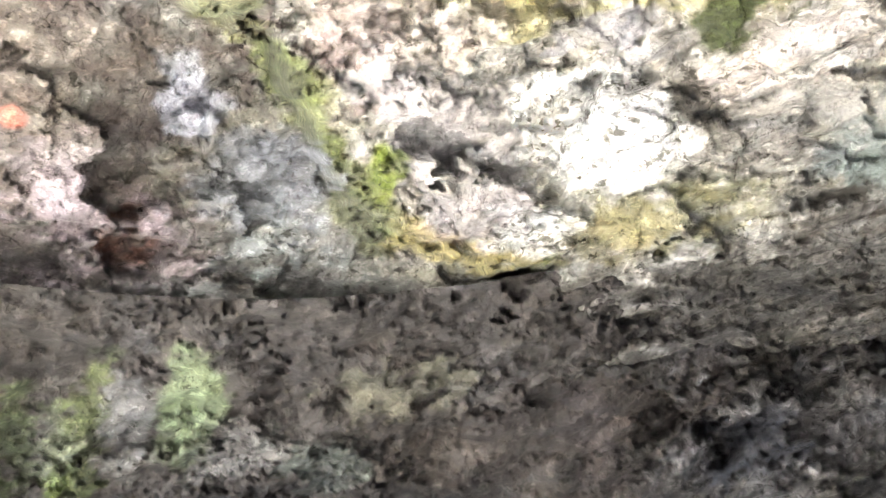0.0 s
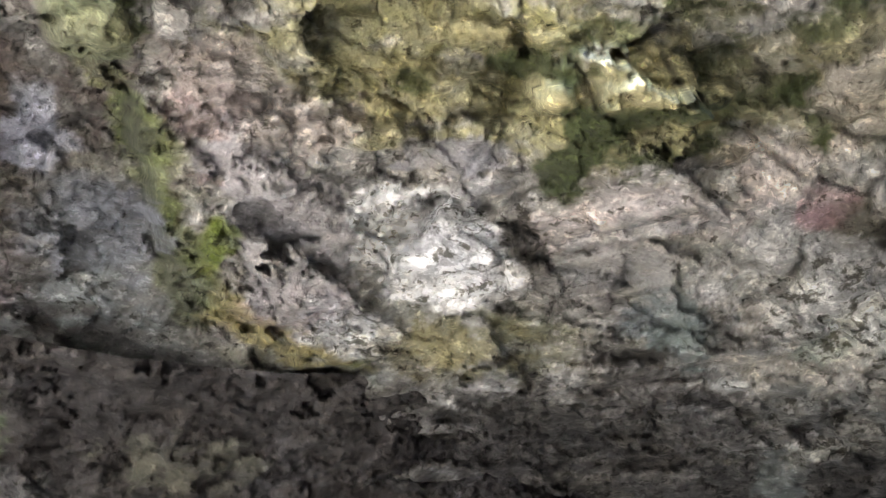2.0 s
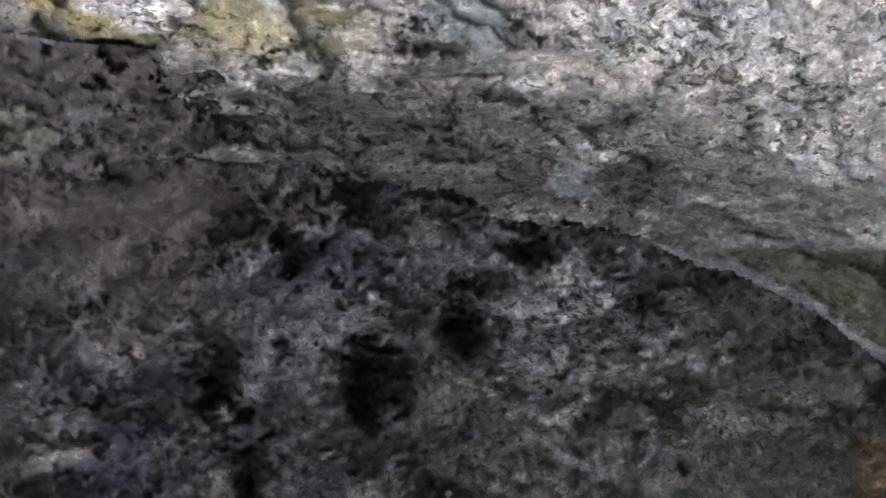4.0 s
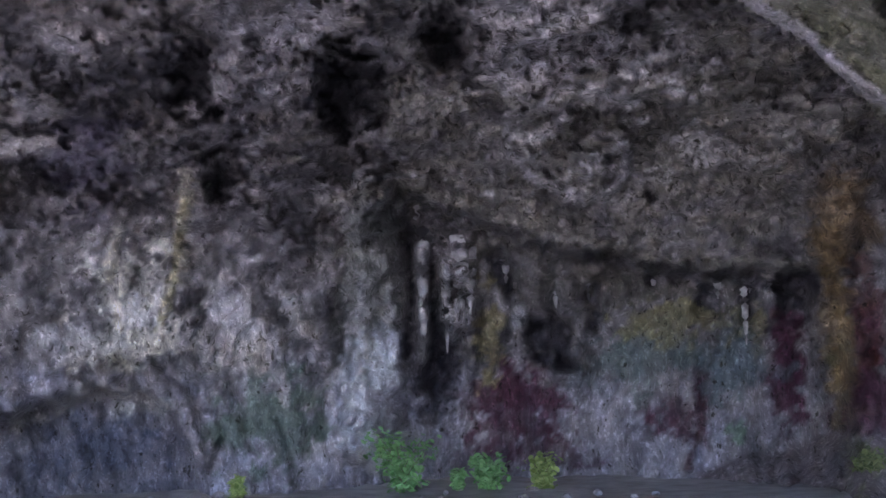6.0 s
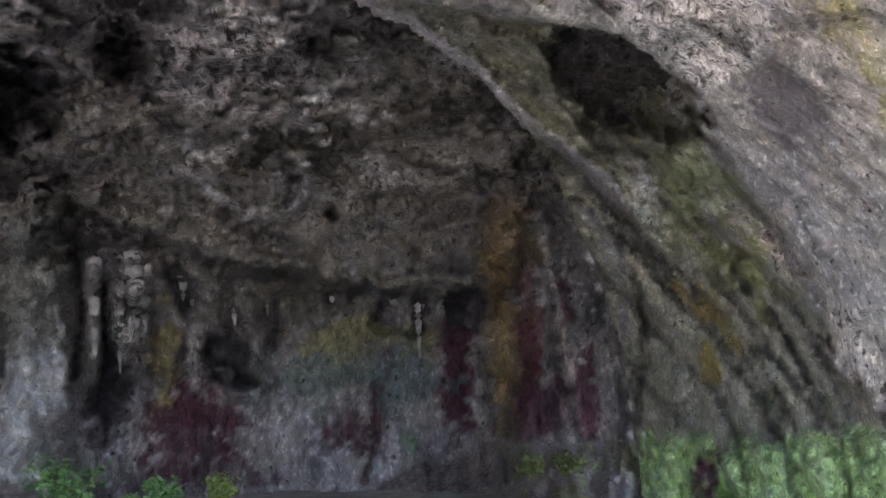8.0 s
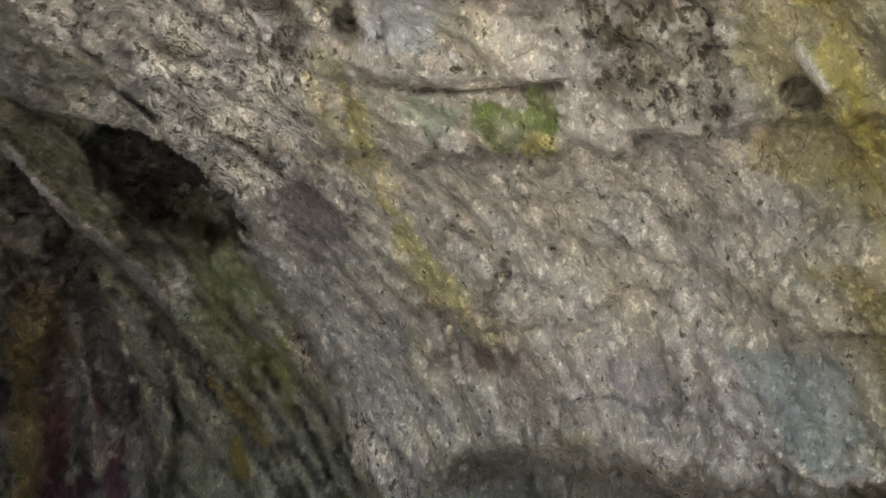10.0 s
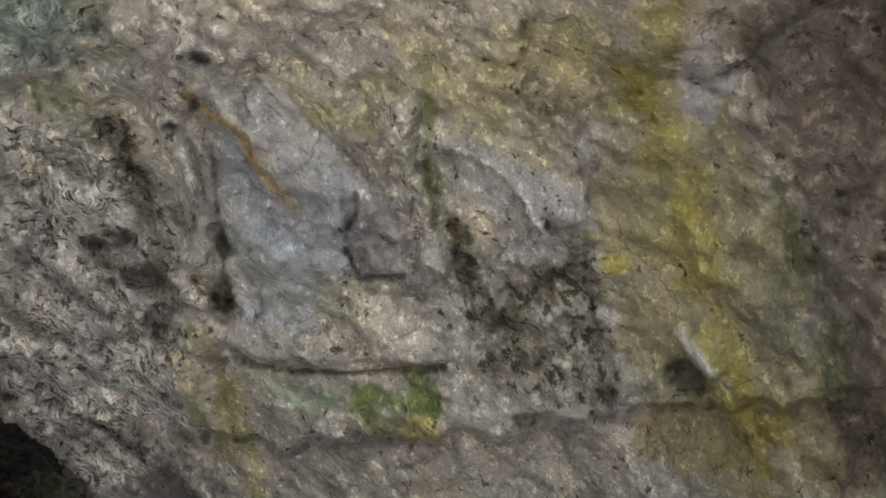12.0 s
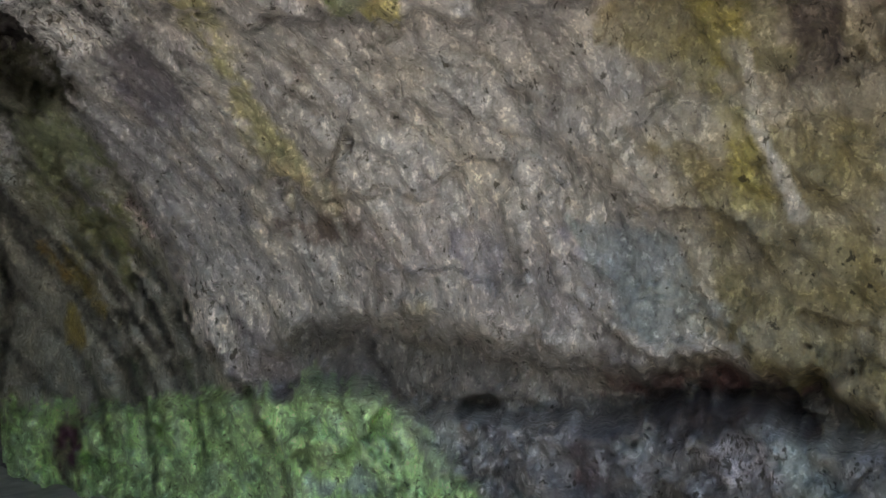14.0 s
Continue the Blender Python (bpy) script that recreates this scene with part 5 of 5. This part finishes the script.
    spot = f.vein([(1.1, 13.6), (1.0, 12.2), (2.3, 10.7), (4.4, 9.7), (5.9, 9.4), (7.4, 11.0), (7.2, 12.4)], 0.26, 0.5)
    f.stain(spot, (0.46, 0.45, 0.45), 0.8)
    f.push(spot, -0.15)
    f.stain(f.vein([(2.8, 12.8), (4.5, 14.2), (5.7, 15.1)], 0.28, 0.7), (0.44, 0.43, 0.43), 0.75)
    spot = f.blob(-20.8, 11.5, 1.6, 2.4, 10, 0.7)
    f.stain(spot, (0.09, 0.08, 0.12), 0.6)
    f.speckle(spot, 0.2)
    # rib and the shade of the alcove under it
    spot = f.vein([(-8.8, 9.5), (-6.4, 10.1), (-4.6, 10.7), (-1.9, 9.6), (2.0, 8.4), (5.6, 7.1), (9.4, 5.6), (12.8, 5.8), (16.4, 5.4)], 0.43, 0.5)
    f.stain(spot, (0.25, 0.24, 0.2), 0.7)
    f.push(spot, -0.25)
    f.stain(f.vein([(-1.0, 7.8), (2.6, 6.6), (5.6, 5.4), (8.5, 4.9)], 0.71, 0.6), (0.09, 0.085, 0.065), 0.6)
    spot = f.blob(15.6, 4.3, 1.4, 0.68, 0, 0.6)
    f.stain(spot, (0.045, 0.045, 0.055), 0.85)
    f.push(spot, 0.5)
    spot = f.blob(9.4, 5.3, 1.2, 0.45, 0, 0.6)
    f.stain(spot, (0.045, 0.045, 0.055), 0.85)
    f.push(spot, 0.5)
    spot = f.blob(3.0, 2.4, 0.96, 1.1, 0, 0.6)
    f.stain(spot, (0.045, 0.045, 0.055), 0.85)
    f.push(spot, 0.5)
    spot = f.blob(3.7, 0.8, 0.68, 0.4, 0, 0.6)
    f.stain(spot, (0.045, 0.045, 0.055), 0.85)
    f.push(spot, 0.5)
    # pale curtain, slots and slats
    spot = f.facet([(-8.1, 8.3), (-5.2, 9.2), (-4.6, 4.2), (-5.2, 3.0), (-7.5, 2.1), (-7.9, 5.6)], 0.8)
    f.stain(spot, (0.34, 0.35, 0.32), 0.75)
    f.speckle(spot, 0.5)
    spot = f.facet([(-7.7, 2.4), (-5.5, 3.3), (-5.6, -0.5), (-6.0, -3.4), (-8.2, -3.1), (-8.1, 0.3)], 0.4)
    f.stain(spot, (0.7, 0.74, 0.78), 0.95)
    f.speckle(spot, 0.3)
    spot = f.vein([(-3.9, 7.5), (-3.7, 4.5), (-3.8, 1.5)], 0.31, 0.4)
    f.stain(spot, (0.44, 0.44, 0.44), 0.85)
    f.push(spot, -0.3)
    spot = f.vein([(-2.2, 6.0), (-2.1, 3.3)], 0.68, 0.8)
    f.stain(spot, (0.45, 0.44, 0.45), 0.75)
    f.push(spot, -0.2)
    f.speckle(spot, 0.9)
    spot = f.blob(1.4, 3.3, 0.37, 0.62, 0, 0.3)
    f.stain(spot, (0.6, 0.6, 0.6), 0.9)
    f.push(spot, -0.2)
    # algae
    f.stain(f.facet([(-1.0, -0.2), (0.8, 1.2), (2.5, -0.5), (2.5, -2.3), (0.5, -3.5), (-1.3, -2.6)], 0.9), (0.085, 0.034, 0.055), 0.8)
    f.stain(f.facet([(14.2, 2.9), (15.4, 2.9), (15.5, 0.9), (15.1, -1.9), (14.0, -1.9)], 0.7), (0.085, 0.03, 0.055), 0.85)
    f.stain(f.blob(9.2, -2.2, 1.4, 0.79, 0, 0.7), (0.085, 0.035, 0.055), 0.7)
    f.stain(f.blob(18.9, -1.6, 1.4, 1.4, 0, 0.7), (0.085, 0.035, 0.055), 0.7)
    f.stain(f.blob(0.5, -3.7, 3.4, 0.85, 0, 0.7), (0.085, 0.035, 0.055), 0.7)
    f.stain(f.vein([(18.6, 5.4), (18.6, 0.9)], 0.74, 0.8), (0.13, 0.05, 0.045), 0.7)
    spot = f.vein([(11.0, 0.9), (10.5, -2.0), (9.7, -4.5)], 0.26, 0.4)
    f.stain(spot, (0.08, 0.04, 0.05), 0.85)
    f.push(spot, -0.2)
    f.stain(f.blob(11.8, 0.6, 2, 1.6, 0, 0.7), (0.15, 0.2, 0.22), 0.6)
    f.stain(f.blob(7.8, 0.9, 1.7, 1.6, 0, 0.7), (0.17, 0.22, 0.21), 0.5)
    f.stain(f.blob(9.3, 3.0, 2.6, 0.91, 0, 0.7), (0.27, 0.26, 0.14), 0.7)
    f.stain(f.blob(-0.4, 2.7, 0.79, 1.8, 0, 0.7), (0.27, 0.24, 0.13), 0.7)
    f.stain(f.vein([(17.0, 6.9), (17.4, 4.3), (17.3, -0.2)], 0.57, 0.6), (0.25, 0.18, 0.085), 0.8)
    f.stain(f.blob(-11.5, -1.4, 2.3, 2.1, 0, 0.7), (0.15, 0.2, 0.17), 0.65)
    # bright streaks over the low arch
    spot = f.vein([(-19.4, 8.2), (-19.9, 5.6)], 0.23, 0.4)
    f.stain(spot, (0.6, 0.58, 0.48), 0.8)
    f.push(spot, -0.15)
    spot = f.vein([(-19.1, 5.7), (-19.4, 2.3)], 0.26, 0.4)
    f.stain(spot, (0.8, 0.79, 0.7), 0.9)
    f.push(spot, -0.15)
    spot = f.vein([(-16.2, 9.5), (-16.6, 6.6), (-16.8, 5.2), (-17.6, 2.0)], 0.26, 0.5)
    f.stain(spot, (0.5, 0.46, 0.28), 0.8)
    f.push(spot, -0.12)
    spot = f.blob(-18.0, 4.3, 1.1, 1, 0, 0.7)
    f.stain(spot, (0.74, 0.73, 0.72), 0.8)
    f.speckle(spot, 0.5)
    spot = f.blob(-18.6, 2.2, 3, 0.74, -5, 0.8)
    f.stain(spot, (0.74, 0.72, 0.62), 0.85)
    f.speckle(spot, 0.6)
    f.stain(f.blob(-21.5, 2.5, 1.7, 0.68, 0, 0.7), (0.5, 0.5, 0.5), 0.7)
    spot = f.vein([(-22.8, -1.1), (-21.4, -0.3), (-19.3, -0.0), (-17.8, -0.5)], 0.31, 0.4)
    f.stain(spot, (0.52, 0.52, 0.5), 0.85)
    f.push(spot, -0.15)
    f.stain(f.blob(-19.3, -0.9, 0.57, 0.37, 0, 0.7), (0.55, 0.57, 0.56), 0.85)
    f.stain(f.blob(-20.4, -2.9, 2.7, 1.3, 0, 0.7), (0.1, 0.12, 0.17), 0.7)
    spot = f.vein([(-14.8, 3.2), (-15.0, 0.9)], 0.31, 0.6)
    f.stain(spot, (0.52, 0.5, 0.49), 0.8)
    f.push(spot, -0.2)
    f.speckle(spot, 0.6)
    spot = f.vein([(-13.6, 2.9), (-14.0, 1.5)], 0.31, 0.6)
    f.stain(spot, (0.52, 0.5, 0.49), 0.8)
    f.push(spot, -0.2)
    f.speckle(spot, 0.6)
    spot = f.vein([(-12.2, 3.2), (-12.3, 0.9)], 0.31, 0.6)
    f.stain(spot, (0.52, 0.5, 0.49), 0.8)
    f.push(spot, -0.2)
    f.speckle(spot, 0.6)
    spot = f.vein([(-11.3, 2.1), (-11.0, -0.5)], 0.31, 0.6)
    f.stain(spot, (0.52, 0.5, 0.49), 0.8)
    f.push(spot, -0.2)
    f.speckle(spot, 0.6)
    spot = f.vein([(-9.9, 3.3), (-9.3, 2.1)], 0.31, 0.6)
    f.stain(spot, (0.52, 0.5, 0.49), 0.8)
    f.push(spot, -0.2)
    f.speckle(spot, 0.6)
    spot = f.vein([(-15.8, 3.8), (-16.1, 2.3)], 0.31, 0.6)
    f.stain(spot, (0.52, 0.5, 0.49), 0.8)
    f.push(spot, -0.2)
    f.speckle(spot, 0.6)
    spot = f.vein([(-10.6, 4.4), (-10.3, 3.0)], 0.31, 0.6)
    f.stain(spot, (0.52, 0.5, 0.49), 0.8)
    f.push(spot, -0.2)
    f.speckle(spot, 0.6)
    spot = f.blob(-13.0, 2.1, 2.4, 0.85, -5, 0.7)
    f.stain(spot, (0.44, 0.42, 0.42), 0.55)
    f.speckle(spot, 0.7)
    # green and grey bulges of the side wall
    spot = f.blob(-42.4, 28.3, 1.4, 1.5, 0, 0.7)
    f.stain(spot, (0.2, 0.25, 0.15), 0.7)
    f.speckle(spot, 0.3)
    spot = f.blob(-45.6, 28.1, 1.2, 2.1, 5, 0.7)
    f.stain(spot, (0.22, 0.22, 0.23), 0.7)
    f.speckle(spot, 0.3)
    f.stain(f.vein([(-47.8, 29.9), (-47.9, 27.0), (-47.5, 24.0)], 0.68, 0.9), (0.13, 0.16, 0.07), 0.65)
    f.stain(f.blob(-49.4, 26.2, 1.2, 1.7, 0, 0.7), (0.21, 0.22, 0.19), 0.65)
    f.stain(f.blob(-51.3, 25.8, 1.1, 2.3, 0, 0.7), (0.11, 0.14, 0.07), 0.6)
    f.stain(f.vein([(-42.2, 24.6), (-39.6, 25.1), (-37.7, 26.7), (-37.1, 25.9)], 0.51, 0.8), (0.22, 0.22, 0.21), 0.6)
    spot = f.blob(-30.7, 28.7, 3.7, 1.3, 0, 0.7)
    f.stain(spot, (0.16, 0.16, 0.12), 0.5)
    f.speckle(spot, 0.25)
    spot = f.blob(-23.8, 24.5, 3.4, 1.7, 0, 0.7)
    f.stain(spot, (0.12, 0.105, 0.1), 0.6)
    f.speckle(spot, 0.25)
    f.stain(f.vein([(-19.1, 26.8), (-18.4, 24.6), (-19.2, 22.0)], 1.2, 0.6), (0.12, 0.1, 0.1), 0.6)
    f.stain(f.blob(-10.3, 22.1, 2.6, 1.7, 0, 0.7), (0.05, 0.055, 0.07), 0.8)
    f.stain(f.blob(-34.7, 25.1, 1.7, 1.1, 0, 0.7), (0.16, 0.19, 0.17), 0.6)
    return f


chamber = chamber_face()
SPLIT = chamber.el[int(np.argmin(np.abs(chamber.el[::chamber.shape[1]] - 8))) * chamber.shape[1]]
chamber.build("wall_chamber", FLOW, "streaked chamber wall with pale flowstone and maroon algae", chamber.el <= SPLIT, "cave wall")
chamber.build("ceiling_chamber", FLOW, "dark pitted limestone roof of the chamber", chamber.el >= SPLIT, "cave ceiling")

# ---- ground ----


def ground_sheet():
    bm = bmesh.new()
    bmesh.ops.create_grid(bm, x_segments=220, y_segments=220, size=1)
    for v in bm.verts:
        x = math.copysign(abs(v.co.x) ** 2.6 * 600, v.co.x) + v.co.x * 20
        y = math.copysign(abs(v.co.y) ** 2.6 * 600, v.co.y) + v.co.y * 20 + 12
        d = math.hypot(x, y - 10)
        v.co = (x, y, 0.05 * noise.fractal((x * 0.6, y * 0.6, 0), 0.8, 2, 5) - max(0, d - 40) * 0.01 + 0.12)
    me = bpy.data.meshes.new("ground")
    bm.to_mesh(me)
    me.materials.append(EARTH)
    return tagged(new("ground", me), "pale trodden earth floor strewn with small stones", "ground", kind="structure")


ground_sheet()

# ---- things: shrubs at the foot of the wall, hanging stones, loose stones ----
GROUND_Z = 0.12


def leaf_material(name, dark, light):
    m, n, l, b = nodes_of(name)
    info = n.new("ShaderNodeNewGeometry")
    l.new(ramp(n, l, info.outputs["Random Per Island"], (0.0, dark), (1.0, light)), b.inputs["Base Color"])
    b.inputs["Roughness"].default_value = 0.55
    return m


LEAF = leaf_material("shrub_leaf", (0.10, 0.24, 0.08), (0.26, 0.50, 0.20))
LEAF_YELLOW = leaf_material("shrub_leaf_yellow", (0.16, 0.25, 0.06), (0.38, 0.48, 0.16))
LEAF_DULL = leaf_material("dusty_leaf", (0.06, 0.09, 0.03), (0.2, 0.24, 0.1))
TWIG = plain_material("twig", (0.08, 0.06, 0.04), (0.18, 0.14, 0.1), 20, 0.9, 0.005)


def part(name, bm, material, parent, label=""):
    me = bpy.data.meshes.new(name)
    bm.to_mesh(me)
    bm.free()
    me.materials.append(material)
    ob = new(name, me)
    ob.parent = parent
    return tagged(ob, label)


def tube(bm, pts, radii, sides=6):
    rings = []
    for k, p in enumerate(pts):
        way = (pts[min(k + 1, len(pts) - 1)] - pts[max(k - 1, 0)]).normalized()
        turn = way.to_track_quat("Z", "Y").to_matrix()
        rings.append([bm.verts.new(p + turn @ Vector((math.cos(j * math.tau / sides), math.sin(j * math.tau / sides), 0)) * radii[k]) for j in range(sides)])
    for a, b in zip(rings, rings[1:]):
        for j in range(sides):
            bm.faces.new((a[j], a[(j + 1) % sides], b[(j + 1) % sides], b[j]))
    bm.faces.new(rings[-1])


def shrub(az, dist, height, width, leaf, label, seed, foot=GROUND_Z):
    rnd = random.Random(seed)
    base = new("shrub")
    base.location = (math.sin(radians(az)) * dist, math.cos(radians(az)) * dist, foot)
    tagged(base, label, "shrub", "shrubs along the chamber wall")
    leaves = bmesh.new()
    for k in range(9):
        a, lean = rnd.uniform(0, math.tau), rnd.uniform(0.15, 1.0) * width / 2
        tall = height * rnd.uniform(0.55, 1.0)
        pts = [Vector((math.cos(a) * lean * f * f, math.sin(a) * lean * f * f, tall * f - 0.05)) + Vector((rnd.uniform(-1, 1), rnd.uniform(-1, 1), 0)) * 0.03 * f for f in (0, 0.3, 0.55, 0.8, 1)]
        bm = bmesh.new()
        tube(bm, pts, (0.014, 0.011, 0.008, 0.006, 0.003), 5)
        part("stem", bm, TWIG, base)
        for j in range(70):
            f = rnd.uniform(0.15, 1.0)
            i = min(int(f * 4), 3)
            c = pts[i].lerp(pts[i + 1], f * 4 - i) + Vector((rnd.gauss(0, 1), rnd.gauss(0, 1), rnd.gauss(0, 0.8))) * 0.11 * width
            c.z = max(c.z, 0.03)
            s = rnd.uniform(0.03, 0.065)
            m = Matrix.LocRotScale(c, Euler((rnd.uniform(-0.9, 0.9), rnd.uniform(-0.9, 0.9), rnd.uniform(0, 6.3))), (s, s, s))
            v = [leaves.verts.new(m @ Vector(q)) for q in ((-1, 0, 0), (-0.3, -0.55, 0.08), (0.5, -0.45, 0.06), (1.1, 0, -0.12), (0.5, 0.45, 0.06), (-0.3, 0.55, 0.08))]
            leaves.faces.new((v[0], v[1], v[2], v[3]))
            leaves.faces.new((v[0], v[3], v[4], v[5]))
    part("foliage", leaves, leaf, base, "bright green small leaves")
    return base


shrub(-4.9, 15.3, 0.88, 0.95, LEAF, "bright green leafy shrub on the earth floor", 1)
shrub(-0.5, 15.4, 0.62, 0.55, LEAF, "small green leafy shrub on the earth floor", 2)
shrub(2.3, 15.4, 0.55, 0.6, LEAF_YELLOW, "small yellow-green shrub on the earth floor", 3)
shrub(-2.1, 15.5, 0.34, 0.22, LEAF, "sprig of green leaves on the earth floor", 4)
shrub(-13.4, 14.3, 0.4, 0.2, LEAF_YELLOW, "sprig of yellow-green leaves on the earth floor", 5)

for k, (az, el, high) in enumerate(((18.3, -4.6, 0.3), (20.4, -4.6, 0.34))):
    spot = int(np.hypot(chamber.az - az, chamber.el - el).argmin())
    flat = chamber.dist[spot] * math.cos(radians(el))
    shrub(az, flat, high, 0.5, LEAF_DULL, "straggly yellow-green shrub on the earth slope", 6 + k, EYE.z + chamber.dist[spot] * math.sin(radians(el)) - 0.03)


def stone(az, dist, size, flat, seed, label, group="loose stones on the floor"):
    rnd = random.Random(seed)
    bm = bmesh.new()
    bmesh.ops.create_icosphere(bm, subdivisions=3, radius=1)
    shift = Vector((rnd.uniform(0, 50), rnd.uniform(0, 50), rnd.uniform(0, 50)))
    for v in bm.verts:
        n = v.co.normalized()
        v.co = n * (1 + 0.3 * noise.noise(n * 1.3 + shift) + 0.12 * noise.noise(n * 4 + shift))
        v.co = Vector((v.co.x * size, v.co.y * size * 0.8, v.co.z * size * flat))
    me = bpy.data.meshes.new("stone")
    bm.to_mesh(me)
    bm.free()
    me.materials.append(STONE)
    ob = new("stone", me)
    ob.location = (math.sin(radians(az)) * dist, math.cos(radians(az)) * dist, GROUND_Z + size * flat * 0.55)
    ob.rotation_euler = (0, 0, rnd.uniform(0, 6.3))
    return tagged(ob, label, "stone", group)


stone(-15.3, 14.6, 0.2, 0.5, 1, "flat pale grey stone on the earth floor")
stone(-8.6, 14.2, 0.1, 0.4, 2, "small flat stone on the earth floor")
stone(5.1, 14.6, 0.06, 0.7, 3, "small pale stone on the earth floor")
scatter_rnd = random.Random(9)
first = stone(-3.0, 14.4, 0.05, 0.6, 4, "small grey stone on the earth floor")
for k in range(46):
    az, dist, s = scatter_rnd.uniform(-24, 12), scatter_rnd.uniform(13.2, 15.6), scatter_rnd.uniform(0.4, 1.7)
    twin = copy_thing(first, pose(math.sin(radians(az)) * dist, math.cos(radians(az)) * dist, GROUND_Z + 0.015 * s, 0, 0, scatter_rnd.uniform(0, 360)))
    twin.scale = (s, s, s)


def hanging_stone(az, top, bottom, girth, seed, label):
    """A stalactite that grows from the roof of the alcove; top and bottom are height angles."""
    rnd = random.Random(seed)
    near = np.hypot(chamber.az - az, chamber.el - (top + bottom) / 2).argmin()
    dist = chamber.dist[near] - girth * 0.7
    a = radians(az)
    up, down = dist * math.tan(radians(top)) + EYE.z + 0.6, dist * math.tan(radians(bottom)) + EYE.z
    bm = bmesh.new()
    n = 12
    pts = [Vector((math.sin(a) * dist + rnd.uniform(-1, 1) * girth * 0.06, math.cos(a) * dist, up + (down - up) * k / n)) for k in range(n + 1)]
    tube(bm, pts, [girth * (1.25 - 1.15 * (k / n) ** 1.6) * rnd.uniform(0.9, 1.08) for k in range(n + 1)], 9)
    me = bpy.data.meshes.new("stalactite")
    bm.to_mesh(me)
    bm.free()
    for p in me.polygons:
        p.use_smooth = True
    me.materials.append(DRIP)
    return tagged(new("stalactite", me), label, "stalactite", "stalactites under the rib")


DRIP = plain_material("dripstone", (0.22, 0.22, 0.22), (0.5, 0.5, 0.5), 7.0, 0.7, 0.05)
for k, (az, top, bottom, girth) in enumerate(((1.5, 4.0, 2.7, 0.13), (3.3, 5.2, 3.8, 0.12), (11.6, 5.4, 4.0, 0.12), (12.9, 3.0, 1.6, 0.06), (0.7, 6.8, 5.2, 0.13), (-3.7, 7.2, 1.4, 0.1), (-2.5, 6.0, 1.6, 0.09), (-1.7, 5.6, 3.2, 0.12), (-1.2, 5.0, 3.6, 0.1), (5.0, 5.4, 4.2, 0.1), (8.4, 5.4, 4.3, 0.1), (14.1, 5.0, 3.8, 0.12), (13.2, 5.2, 4.2, 0.1), (9.6, 5.2, 4.4, 0.09))):
    hanging_stone(az, top, bottom, girth, 20 + k, "pale grey limestone stalactite hanging from the rib")
